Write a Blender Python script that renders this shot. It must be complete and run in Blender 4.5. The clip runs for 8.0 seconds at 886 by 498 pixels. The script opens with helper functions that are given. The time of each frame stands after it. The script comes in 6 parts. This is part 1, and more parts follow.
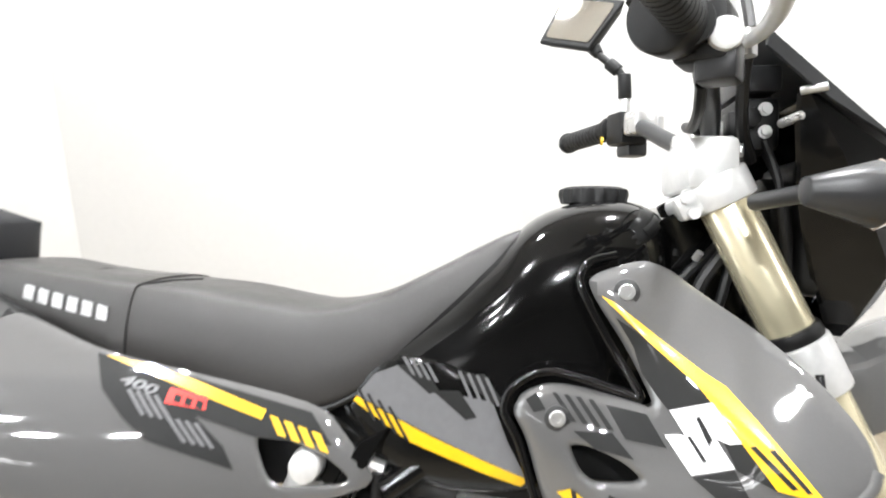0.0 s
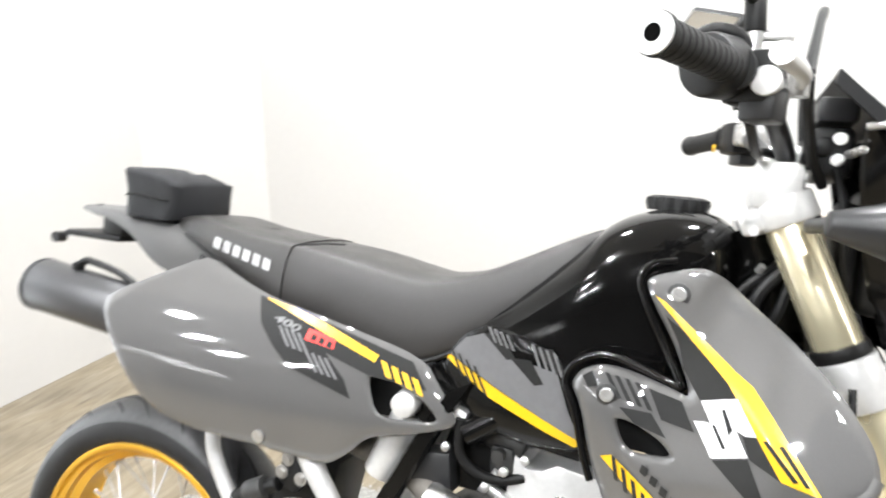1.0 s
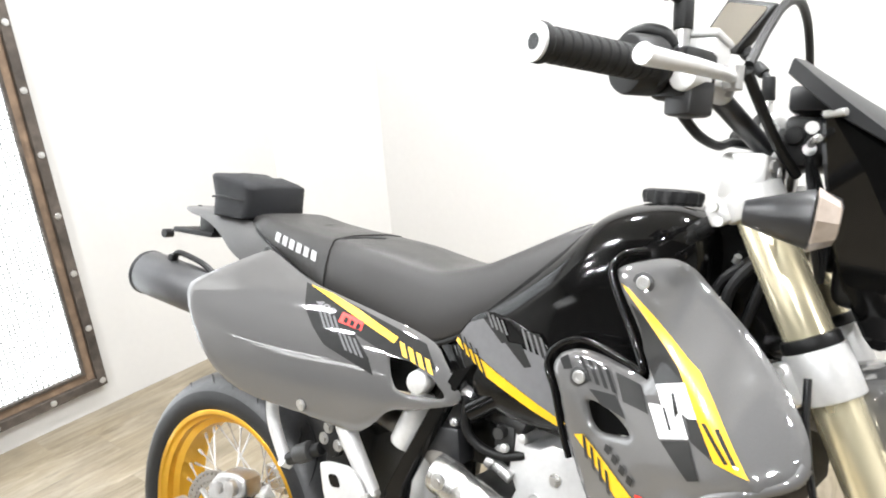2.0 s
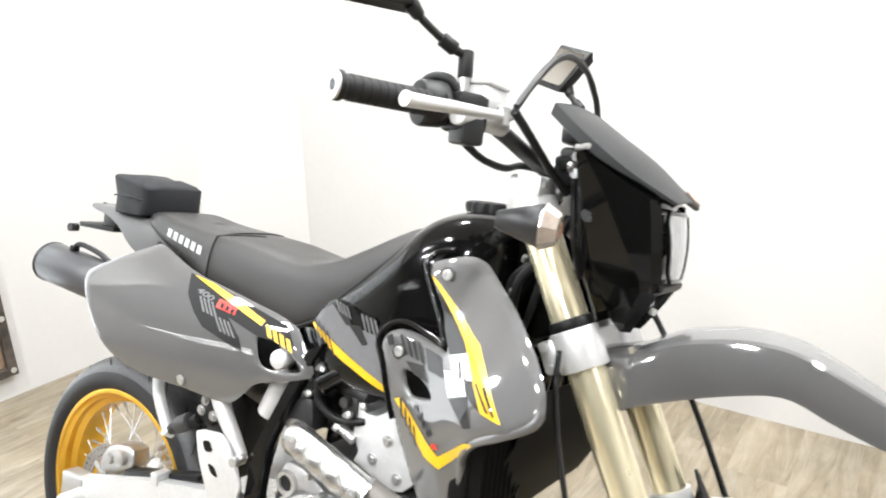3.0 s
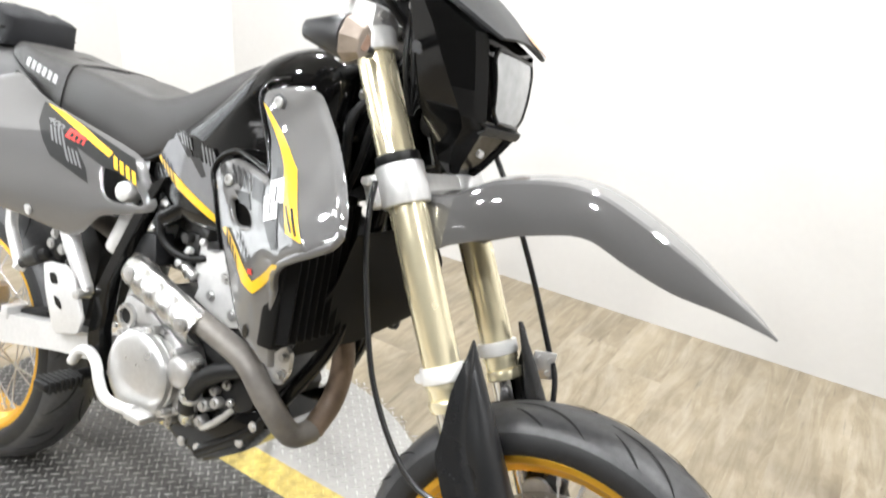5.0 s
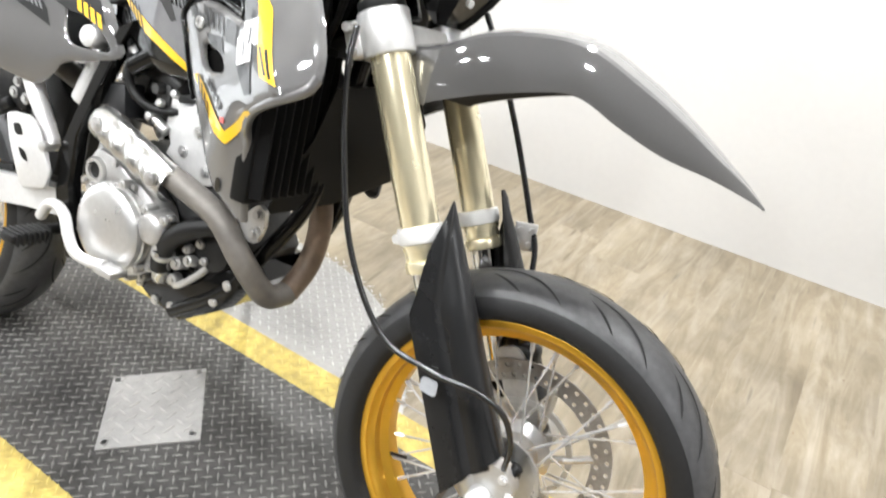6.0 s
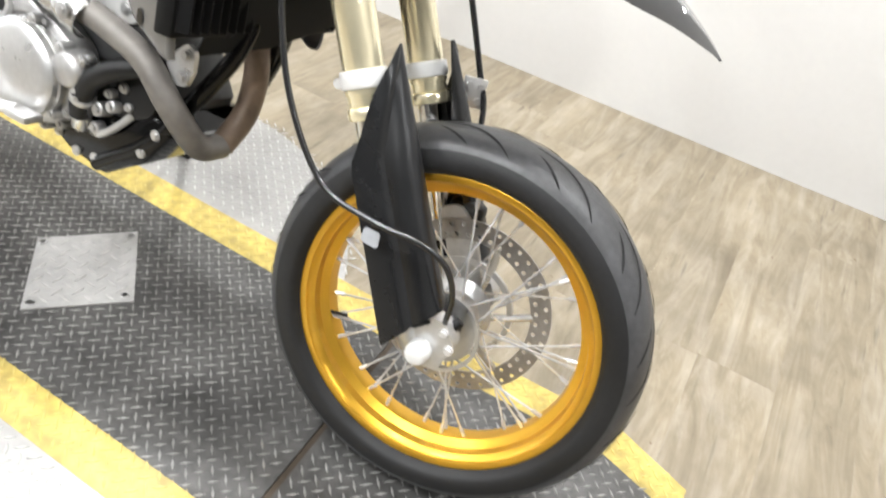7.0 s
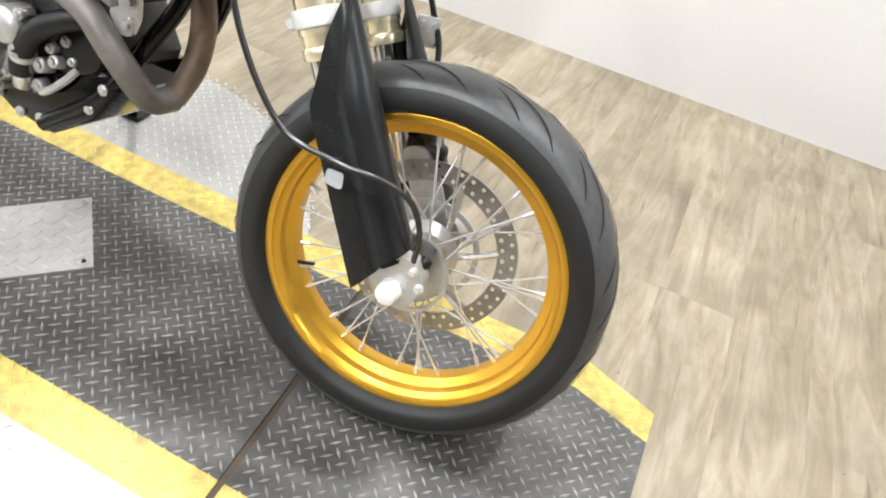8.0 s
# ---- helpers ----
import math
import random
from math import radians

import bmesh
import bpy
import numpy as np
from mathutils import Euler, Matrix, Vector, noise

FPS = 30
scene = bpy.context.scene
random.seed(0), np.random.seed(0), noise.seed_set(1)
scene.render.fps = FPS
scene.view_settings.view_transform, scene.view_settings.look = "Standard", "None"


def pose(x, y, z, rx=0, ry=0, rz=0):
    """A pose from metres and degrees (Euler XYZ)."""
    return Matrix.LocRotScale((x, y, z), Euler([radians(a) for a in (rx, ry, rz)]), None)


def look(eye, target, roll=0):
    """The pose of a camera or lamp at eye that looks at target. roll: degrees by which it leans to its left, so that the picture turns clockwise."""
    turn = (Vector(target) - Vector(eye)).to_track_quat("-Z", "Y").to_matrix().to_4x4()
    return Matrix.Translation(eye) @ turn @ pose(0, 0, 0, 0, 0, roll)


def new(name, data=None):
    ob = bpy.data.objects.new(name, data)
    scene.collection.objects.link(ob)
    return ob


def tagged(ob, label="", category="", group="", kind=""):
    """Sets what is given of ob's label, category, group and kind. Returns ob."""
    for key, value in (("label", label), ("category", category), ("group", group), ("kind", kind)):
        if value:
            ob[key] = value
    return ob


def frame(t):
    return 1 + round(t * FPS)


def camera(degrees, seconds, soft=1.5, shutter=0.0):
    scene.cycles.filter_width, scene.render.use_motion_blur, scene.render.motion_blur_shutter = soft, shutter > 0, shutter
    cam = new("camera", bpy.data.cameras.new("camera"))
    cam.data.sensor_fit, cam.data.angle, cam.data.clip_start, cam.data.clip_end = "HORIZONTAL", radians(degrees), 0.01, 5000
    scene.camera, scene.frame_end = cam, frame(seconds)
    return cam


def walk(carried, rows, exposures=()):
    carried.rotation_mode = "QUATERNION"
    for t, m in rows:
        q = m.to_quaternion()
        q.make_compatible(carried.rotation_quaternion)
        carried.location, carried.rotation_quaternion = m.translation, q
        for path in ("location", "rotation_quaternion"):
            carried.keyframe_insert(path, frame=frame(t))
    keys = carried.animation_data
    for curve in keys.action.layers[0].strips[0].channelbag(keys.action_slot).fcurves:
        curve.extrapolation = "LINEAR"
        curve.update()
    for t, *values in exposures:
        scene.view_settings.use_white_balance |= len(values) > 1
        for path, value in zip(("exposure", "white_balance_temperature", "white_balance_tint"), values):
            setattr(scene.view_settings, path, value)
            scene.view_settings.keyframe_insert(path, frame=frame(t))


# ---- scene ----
cam = camera(64.6, 8.0, soft=1.9, shutter=0.4)
PATH = [
    (0, (0.127, -0.628, 1.219), (-0.242, 1.26, 0.673), -1.4),
    (0.5, (0.176, -0.748, 1.260), (-0.328, 1.085, 0.639), 1.3),
    (1, (0.262, -0.734, 1.284), (-0.562, 0.979, 0.661), -0.4),
    (1.2, (0.321, -0.683, 1.284), (-0.666, 0.933, 0.639), 1.2),
    (2.3, (0.568, -0.721, 1.298), (-0.663, 0.74, 0.706), -5.3),
    (2.5, (0.623, -0.757, 1.304), (-0.54, 0.763, 0.721), -4.3),
    (3, (0.746, -0.762, 1.324), (-0.341, 0.814, 0.743), -1.4),
    (3.5, (0.873, -0.681, 1.338), (-0.26, 0.871, 0.784), 0.4),
    (4, (0.914, -0.664, 1.325), (-0.135, 0.944, 0.765), 0.4),
    (4.5, (0.933, -0.671, 1.248), (-0.099, 0.920, 0.619), 1.5),
    (4.7, (0.936, -0.676, 1.226), (-0.064, 0.906, 0.534), 2.6),
    (5.8, (0.949, -0.664, 1.137), (0.063, 0.847, 0.172), 6.9),
    (6, (0.948, -0.663, 1.13), (0.105, 0.835, 0.107), 7.6),
    (6.5, (0.952, -0.658, 1.095), (0.229, 0.82, -0.042), 9.9),
    (7, (0.956, -0.661, 1.067), (0.373, 0.787, -0.183), 13.2),
    (7.5, (0.965, -0.664, 1.044), (0.504, 0.758, -0.285), 15.2),
    (8, (0.966, -0.686, 1.041), (0.523, 0.762, -0.266), 13.0),
]
walk(cam, [(t, look(eye, target, roll)) for t, eye, target, roll in PATH])

# ---- light ----
world = bpy.data.worlds.new("World")
world.use_nodes = True
world.node_tree.nodes["Background"].inputs["Color"].default_value = (0.96, 0.98, 1.0, 1)
world.node_tree.nodes["Background"].inputs["Strength"].default_value = 0.10
scene.world = world
CEIL = 3.0
PANEL_POWER = 66.0
# Unseen downlights, round after the highlights; the last is added to brighten the east.
PANEL_SPOTS = [(-0.9, 0.75, 0.95), (0.6, 0.75, 0.95), (1.8, 0.75, 0.95), (-0.9, -1.1, 0.75), (0.6, -1.1, 0.55), (-1.65, -1.7, 0.25), (-1.65, -2.7, 0.6), (-1.65, -3.8, 0.6), (-1.1, -3.8, 0.6), (0.6, -2.8, 1.3), (3.6, -0.6, 0.5)]
for lx, ly, dim in PANEL_SPOTS:
    lamp = bpy.data.lights.new("panel_light", "AREA")
    lamp.shape, lamp.size, lamp.energy = "DISK", 0.18, PANEL_POWER * dim
    lamp.color = (0.965, 0.982, 1.0)
    lo = new("panel_light", lamp)
    lo.matrix_world = pose(lx, ly, CEIL - 0.06)


# ---- materials ----
def material(name, color, rough=0.5, metal=0.0, coat=0.0, grain=0.0, grain_scale=80.0, bump=0.0, bump_scale=300.0,
             stain=0.0, stain_scale=6.0, spread=0.0, emit=0.0, spec=0.5, coat_rough=0.06, coat_ior=1.5):
    m = bpy.data.materials.new(name)
    m.use_nodes = True
    t = m.node_tree
    b = t.nodes["Principled BSDF"]
    b.inputs["Roughness"].default_value, b.inputs["Metallic"].default_value = rough, metal
    b.inputs["Coat Weight"].default_value, b.inputs["Coat Roughness"].default_value = coat, coat_rough
    b.inputs["Coat IOR"].default_value = coat_ior
    b.inputs["Specular IOR Level"].default_value = spec
    b.inputs["Base Color"].default_value = (*color, 1)
    if emit:
        b.inputs["Emission Color"].default_value = (*color, 1)
        b.inputs["Emission Strength"].default_value = emit
    if not (grain or bump or stain or spread):
        return m
    at_ = t.nodes.new("ShaderNodeTexCoord")
    rgb = t.nodes.new("ShaderNodeRGB")
    rgb.outputs[0].default_value = (*color, 1)
    last = rgb.outputs[0]

    def vary(last, fac, amount):
        ramp = t.nodes.new("ShaderNodeMapRange")
        ramp.inputs["From Min"].default_value, ramp.inputs["From Max"].default_value = 0.25, 0.75
        ramp.inputs["To Min"].default_value, ramp.inputs["To Max"].default_value = 1 - amount, 1 + amount
        t.links.new(fac, ramp.inputs["Value"])
        mul = t.nodes.new("ShaderNodeVectorMath")
        mul.operation = "SCALE"
        t.links.new(last, mul.inputs[0])
        t.links.new(ramp.outputs[0], mul.inputs["Scale"])
        return mul.outputs[0]

    for amount, scale in ((grain, grain_scale), (stain, stain_scale)):
        if amount:
            n = t.nodes.new("ShaderNodeTexNoise")
            n.inputs["Scale"].default_value, n.inputs["Detail"].default_value = scale, 6
            t.links.new(at_.outputs["Object"], n.inputs["Vector"])
            last = vary(last, n.outputs["Fac"], amount)
    if stain:
        rr = t.nodes.new("ShaderNodeMapRange")
        rr.inputs["From Min"].default_value, rr.inputs["From Max"].default_value = 0.3, 0.7
        rr.inputs["To Min"].default_value, rr.inputs["To Max"].default_value = max(rough - 0.08, 0.02), min(rough + 0.1, 1)
        t.links.new(n.outputs["Fac"], rr.inputs["Value"])
        t.links.new(rr.outputs[0], b.inputs["Roughness"])
    if spread:
        o = t.nodes.new("ShaderNodeObjectInfo")
        last = vary(last, o.outputs["Random"], spread)
    t.links.new(last, b.inputs["Base Color"])
    if bump:
        n = t.nodes.new("ShaderNodeTexNoise")
        n.inputs["Scale"].default_value, n.inputs["Detail"].default_value = bump_scale, 4
        t.links.new(at_.outputs["Object"], n.inputs["Vector"])
        bn = t.nodes.new("ShaderNodeBump")
        bn.inputs["Strength"].default_value, bn.inputs["Distance"].default_value = bump, 0.002
        t.links.new(n.outputs["Fac"], bn.inputs["Height"])
        t.links.new(bn.outputs[0], b.inputs["Normal"])
    return m


GREY = material("grey_metallic_paint", (0.100, 0.0985, 0.0985), 0.5, 0.0, 1.0, spec=0.12, coat_rough=0.04, coat_ior=1.95, grain=0.06, grain_scale=900, stain=0.05, stain_scale=5)
TAILGREY = material("moulded_grey_plastic", (0.105, 0.103, 0.102), 0.5, 0.0, 0.15, spec=0.25, coat_rough=0.25, grain=0.06, grain_scale=300, bump=0.05, bump_scale=500, stain=0.06, stain_scale=6)
BLACK = material("gloss_black_paint", (0.004, 0.004, 0.004), 0.09, 0.0, 0.2, spec=0.25, stain=0.2, stain_scale=9)
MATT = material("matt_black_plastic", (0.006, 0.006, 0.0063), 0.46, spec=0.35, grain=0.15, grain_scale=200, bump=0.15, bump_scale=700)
DARK = material("dark_grey_plastic", (0.024, 0.0245, 0.026), 0.36, spec=0.5, grain=0.1, grain_scale=150, bump=0.12, bump_scale=600)
VISOR = material("visor_plastic", (0.015, 0.0155, 0.0165), 0.42, spec=0.3, grain=0.1, grain_scale=150, bump=0.12, bump_scale=600)
CABLE = material("cable_sleeve", (0.012, 0.012, 0.0125), 0.26, spec=0.6, grain=0.1, grain_scale=200)
RADBLACK = material("radiator_black", (0.0035, 0.0035, 0.0038), 0.5, spec=0.18, grain=0.2, grain_scale=200)
GUARD = material("black_guard_plastic", (0.0105, 0.0108, 0.0115), 0.27, spec=0.5, grain=0.1, grain_scale=150, bump=0.08, bump_scale=600, stain=0.2, stain_scale=9)
VINYL = material("seat_vinyl", (0.022, 0.0205, 0.0195), 0.36, spec=0.6, grain=0.12, grain_scale=350, bump=0.35, bump_scale=900, stain=0.08, stain_scale=7)
BAGCLOTH = material("bag_cloth", (0.012, 0.0125, 0.0145), 0.6, spec=0.35, grain=0.15, grain_scale=600, bump=0.4, bump_scale=1200, stain=0.1, stain_scale=15)
RUBBER = material("tyre_rubber", (0.012, 0.012, 0.0125), 0.55, spec=0.4, grain=0.15, grain_scale=120, bump=0.2, bump_scale=500, stain=0.2, stain_scale=12)
TREADRUB = material("worn_tread_rubber", (0.042, 0.042, 0.044), 0.42, spec=0.6, grain=0.25, grain_scale=90, bump=0.2, bump_scale=400, stain=0.3, stain_scale=10)
GROOVE = material("groove_shade", (0.006, 0.006, 0.006), 0.8, grain=0.1)
GRIP = material("grip_rubber", (0.009, 0.009, 0.009), 0.6, spec=0.35, grain=0.1, bump=0.3, bump_scale=500)
GOLD = material("gold_anodised_rim", (0.83, 0.47, 0.05), 0.34, 0.85, 0.3, grain=0.03, grain_scale=60)
BRONZE = material("champagne_fork_tube", (0.97, 0.885, 0.63), 0.21, 0.72, 0.3, grain=0.03, grain_scale=60, stain=0.03, stain_scale=10)
CHROME = material("chrome", (0.78, 0.78, 0.78), 0.08, 1.0, stain=0.05, stain_scale=30)
ALU = material("cast_aluminium", (0.50, 0.495, 0.487), 0.34, 0.8, grain=0.1, grain_scale=90, bump=0.25, bump_scale=400, stain=0.1, stain_scale=14)
ALU2 = material("machined_aluminium", (0.60, 0.597, 0.588), 0.32, 0.78, grain=0.05, grain_scale=120, stain=0.03, stain_scale=20)
SILVER = material("silver_paint", (0.66, 0.657, 0.65), 0.36, 0.35, grain=0.05, grain_scale=120, stain=0.06, stain_scale=16)
STEEL = material("spoke_steel", (0.74, 0.74, 0.74), 0.25, 0.6, grain=0.05, grain_scale=100)
ENGINE = material("dark_engine_casting", (0.06, 0.06, 0.06), 0.45, 0.5, grain=0.2, grain_scale=60, stain=0.3, stain_scale=12, bump=0.25, bump_scale=300)
MUFFLER = material("satin_dark_steel", (0.085, 0.085, 0.088), 0.36, 0.6, grain=0.06, grain_scale=120, stain=0.08, stain_scale=8)
SHEET = material("polished_sheet", (0.56, 0.555, 0.54), 0.27, 0.9, grain=0.05, grain_scale=60, bump=0.35, bump_scale=24)
ROTOR = material("brake_disc_steel", (0.34, 0.325, 0.305), 0.36, 0.7, grain=0.12, grain_scale=180, stain=0.12, stain_scale=25)
PIPE = material("heat_tinted_steel", (0.165, 0.152, 0.136), 0.46, 0.2, grain=0.12, grain_scale=70, stain=0.28, stain_scale=11, bump=0.1, bump_scale=300)
TINTED = material("browned_steel", (0.21, 0.150, 0.105), 0.46, 0.2, grain=0.15, grain_scale=70, stain=0.35, stain_scale=14, bump=0.1, bump_scale=300)
WHITEPL = material("white_plastic", (0.64, 0.635, 0.62), 0.42, grain=0.04, grain_scale=100)
YELLOW = material("yellow_decal", (0.80, 0.47, 0.01), 0.3, 0.0, 0.5, grain=0.04, grain_scale=100)
TAGGREY = material("pale_grey_label", (0.36, 0.375, 0.40), 0.3, grain=0.08, grain_scale=120)
WHITE = material("white_decal", (0.80, 0.80, 0.80), 0.3, 0.0, 0.5, grain=0.03)
DECAL = material("charcoal_decal", (0.020, 0.020, 0.020), 0.5, 0.0, 0.7, spec=0.15, coat_rough=0.03, grain=0.06)
DECGREY = material("mid_grey_decal", (0.15, 0.15, 0.155), 0.5, 0.0, 0.7, spec=0.15, coat_rough=0.03, grain=0.06)
SEATPRINT = material("worn_seat_print", (0.42, 0.42, 0.42), 0.5, grain=0.25, grain_scale=220, stain=0.3, stain_scale=60)
LETTER = material("pale_grey_print", (0.12, 0.12, 0.125), 0.35, 0.0, 0.5, grain=0.05)
RED = material("red_decal", (0.72, 0.03, 0.02), 0.35, 0.0, 0.4, grain=0.05)
ORANGE = material("orange_decal", (0.75, 0.28, 0.01), 0.35, 0.0, 0.4, grain=0.05)
LENS = material("lamp_lens", (0.42, 0.43, 0.44), 0.12, 0.3, 0.6, grain=0.15, grain_scale=45, bump=0.3, bump_scale=60)
AMBER = material("reddish_bulb", (0.26, 0.15, 0.10), 0.25, coat=0.5, grain=0.2, grain_scale=120)
CLEAR = material("indicator_lens", (0.38, 0.32, 0.275), 0.15, 0.1, 0.6, grain=0.2, grain_scale=60, bump=0.3, bump_scale=90)
MIRROR = material("mirror_glass", (0.86, 0.83, 0.775), 0.02, 1.0)
PAINT = material("wall_paint", (0.550, 0.540, 0.523), 0.75, grain=0.015, grain_scale=40, bump=0.08, bump_scale=160, stain=0.02, stain_scale=1.5)
CEILING = material("ceiling_paint", (0.70, 0.69, 0.675), 0.85, grain=0.02)
STRIPTUBE = material("strip_lamp_tube", (0.98, 0.99, 1.0), 0.4, emit=16.0)
TUBE = material("lamp_diffuser", (0.98, 0.99, 1.0), 0.4, emit=45.0)
LAMPCASE = material("lamp_case", (0.75, 0.75, 0.74), 0.5, grain=0.03)
PLATE = material("dark_tread_plate", (0.066, 0.064, 0.061), 0.42, 0.3, grain=0.35, grain_scale=60, stain=0.62, stain_scale=5.5, bump=0.15, bump_scale=250)
TREAD = material("dark_tread_bars", (0.235, 0.23, 0.22), 0.36, 0.45, grain=0.3, grain_scale=70, stain=0.5, stain_scale=5)
PALE = material("pale_tread_plate", (0.32, 0.313, 0.30), 0.42, 0.4, grain=0.1, grain_scale=60, stain=0.14, stain_scale=5, bump=0.15, bump_scale=250)
HATCHPALE = material("scuffed_hatch_plate", (0.38, 0.373, 0.36), 0.42, 0.3, grain=0.12, grain_scale=60, stain=0.12, stain_scale=7, bump=0.15, bump_scale=250)
PALEBAR = material("pale_tread_bars", (0.48, 0.472, 0.455), 0.34, 0.5, grain=0.12, grain_scale=70)
STRIPE = material("yellow_floor_paint", (0.40, 0.305, 0.078), 0.45, grain=0.32, grain_scale=45, stain=0.36, stain_scale=11, bump=0.12, bump_scale=250)
STRIPEBAR = material("yellow_floor_tread", (0.44, 0.345, 0.095), 0.42, grain=0.2, grain_scale=40)
SEAM = material("dirty_joint", (0.05, 0.035, 0.022), 0.8, grain=0.2)
RUSTY = material("weathered_steel_frame", (0.075, 0.062, 0.052), 0.6, 0.3, grain=0.35, grain_scale=35, stain=0.5, stain_scale=9, bump=0.3, bump_scale=90)
# Dark tone for surfaces out of view, so reflections in the bike stay dark.
DARKSHELL = material("dark_unseen_surface", (0.10, 0.095, 0.09), 0.7, grain=0.05, grain_scale=20, stain=0.1, stain_scale=1.2)
OLDWOOD = material("old_brown_batten", (0.17, 0.115, 0.075), 0.7, grain=0.35, grain_scale=30, stain=0.5, stain_scale=7, bump=0.3, bump_scale=80)
GLOWPANE = material("emissive_backing_pane", (0.93, 0.97, 1.0), 0.3, emit=6.5)
MESHDARK = material("darkened_mesh_wire", (0.24, 0.24, 0.235), 0.5, grain=0.04)


def wood_material():
    m = bpy.data.materials.new("vinyl_oak_plank")
    m.use_nodes = True
    t = m.node_tree
    b = t.nodes["Principled BSDF"]
    b.inputs["Roughness"].default_value = 0.42
    c = t.nodes.new("ShaderNodeTexCoord")
    o = t.nodes.new("ShaderNodeObjectInfo")
    off = t.nodes.new("ShaderNodeVectorMath")
    off.operation = "SCALE"
    off.inputs[0].default_value = (7.3, 3.1, 0)
    t.links.new(o.outputs["Random"], off.inputs["Scale"])
    add = t.nodes.new("ShaderNodeVectorMath")
    t.links.new(c.outputs["Object"], add.inputs[0])
    t.links.new(off.outputs[0], add.inputs[1])
    st = t.nodes.new("ShaderNodeVectorMath")
    st.operation = "MULTIPLY"
    st.inputs[1].default_value = (2.6, 15.0, 1)
    t.links.new(add.outputs[0], st.inputs[0])
    n = t.nodes.new("ShaderNodeTexNoise")
    n.inputs["Scale"].default_value, n.inputs["Detail"].default_value, n.inputs["Distortion"].default_value = 1.0, 10, 1.6
    n.inputs["Roughness"].default_value = 0.68
    t.links.new(st.outputs[0], n.inputs["Vector"])
    n2 = t.nodes.new("ShaderNodeTexNoise")
    n2.inputs["Scale"].default_value, n2.inputs["Detail"].default_value, n2.inputs["Roughness"].default_value = 4.6, 8, 0.6
    t.links.new(add.outputs[0], n2.inputs["Vector"])
    ramp = t.nodes.new("ShaderNodeValToRGB")
    e = ramp.color_ramp.elements
    e[0].position, e[0].color = 0.30, (0.150, 0.119, 0.080, 1)
    e[1].position, e[1].color = 0.66, (0.284, 0.245, 0.188, 1)
    mid = ramp.color_ramp.elements.new(0.47)
    mid.color = (0.210, 0.174, 0.119, 1)
    t.links.new(n.outputs["Fac"], ramp.inputs["Fac"])
    mr = t.nodes.new("ShaderNodeMapRange")
    mr.inputs["From Min"].default_value, mr.inputs["From Max"].default_value = 0.3, 0.7
    mr.inputs["To Min"].default_value, mr.inputs["To Max"].default_value = 0.74, 1.18
    t.links.new(n2.outputs["Fac"], mr.inputs["Value"])
    mo = t.nodes.new("ShaderNodeMapRange")
    mo.inputs["To Min"].default_value, mo.inputs["To Max"].default_value = 0.96, 1.03
    t.links.new(o.outputs["Random"], mo.inputs["Value"])
    both = t.nodes.new("ShaderNodeMath")
    both.operation = "MULTIPLY"
    t.links.new(mr.outputs[0], both.inputs[0])
    t.links.new(mo.outputs[0], both.inputs[1])
    # short dark knots and splits along the grain
    st3 = t.nodes.new("ShaderNodeVectorMath")
    st3.operation = "MULTIPLY"
    st3.inputs[1].default_value = (4.5, 46.0, 1)
    t.links.new(add.outputs[0], st3.inputs[0])
    n3 = t.nodes.new("ShaderNodeTexNoise")
    n3.inputs["Scale"].default_value, n3.inputs["Detail"].default_value = 1.0, 5
    t.links.new(st3.outputs[0], n3.inputs["Vector"])
    mk = t.nodes.new("ShaderNodeMapRange")
    mk.inputs["From Min"].default_value, mk.inputs["From Max"].default_value = 0.62, 0.74
    mk.inputs["To Min"].default_value, mk.inputs["To Max"].default_value = 1.0, 0.5
    t.links.new(n3.outputs["Fac"], mk.inputs["Value"])
    marks = t.nodes.new("ShaderNodeMath")
    marks.operation = "MULTIPLY"
    t.links.new(both.outputs[0], marks.inputs[0])
    t.links.new(mk.outputs[0], marks.inputs[1])
    both = marks
    mul = t.nodes.new("ShaderNodeVectorMath")
    mul.operation = "SCALE"
    t.links.new(ramp.outputs["Color"], mul.inputs[0])
    t.links.new(both.outputs[0], mul.inputs["Scale"])
    t.links.new(mul.outputs[0], b.inputs["Base Color"])
    bn = t.nodes.new("ShaderNodeBump")
    bn.inputs["Strength"].default_value, bn.inputs["Distance"].default_value = 0.15, 0.001
    t.links.new(n.outputs["Fac"], bn.inputs["Height"])
    t.links.new(bn.outputs[0], b.inputs["Normal"])
    return m


WOOD = wood_material()


# ---- shape helpers ----
def part(name, bm, mat_, parent=None, label="", smooth=True, angle=40):
    bmesh.ops.recalc_face_normals(bm, faces=bm.faces[:])
    me = bpy.data.meshes.new(name)
    for f in bm.faces:
        f.smooth = smooth
    if smooth:
        for e in bm.edges:
            if len(e.link_faces) == 2 and e.calc_face_angle(0) > radians(angle):
                e.smooth = False
    bm.to_mesh(me)
    bm.free()
    me.materials.append(mat_)
    ob = new(name, me)
    ob.parent = parent
    if label:
        ob["label"] = label
    return ob


def turned(bm, m):
    bmesh.ops.transform(bm, matrix=m, verts=bm.verts[:])
    return bm


def joined(*bms):
    out = bms[0]
    for b in bms[1:]:
        me = bpy.data.meshes.new("tmp")
        b.to_mesh(me)
        b.free()
        out.from_mesh(me)
        bpy.data.meshes.remove(me)
    return out


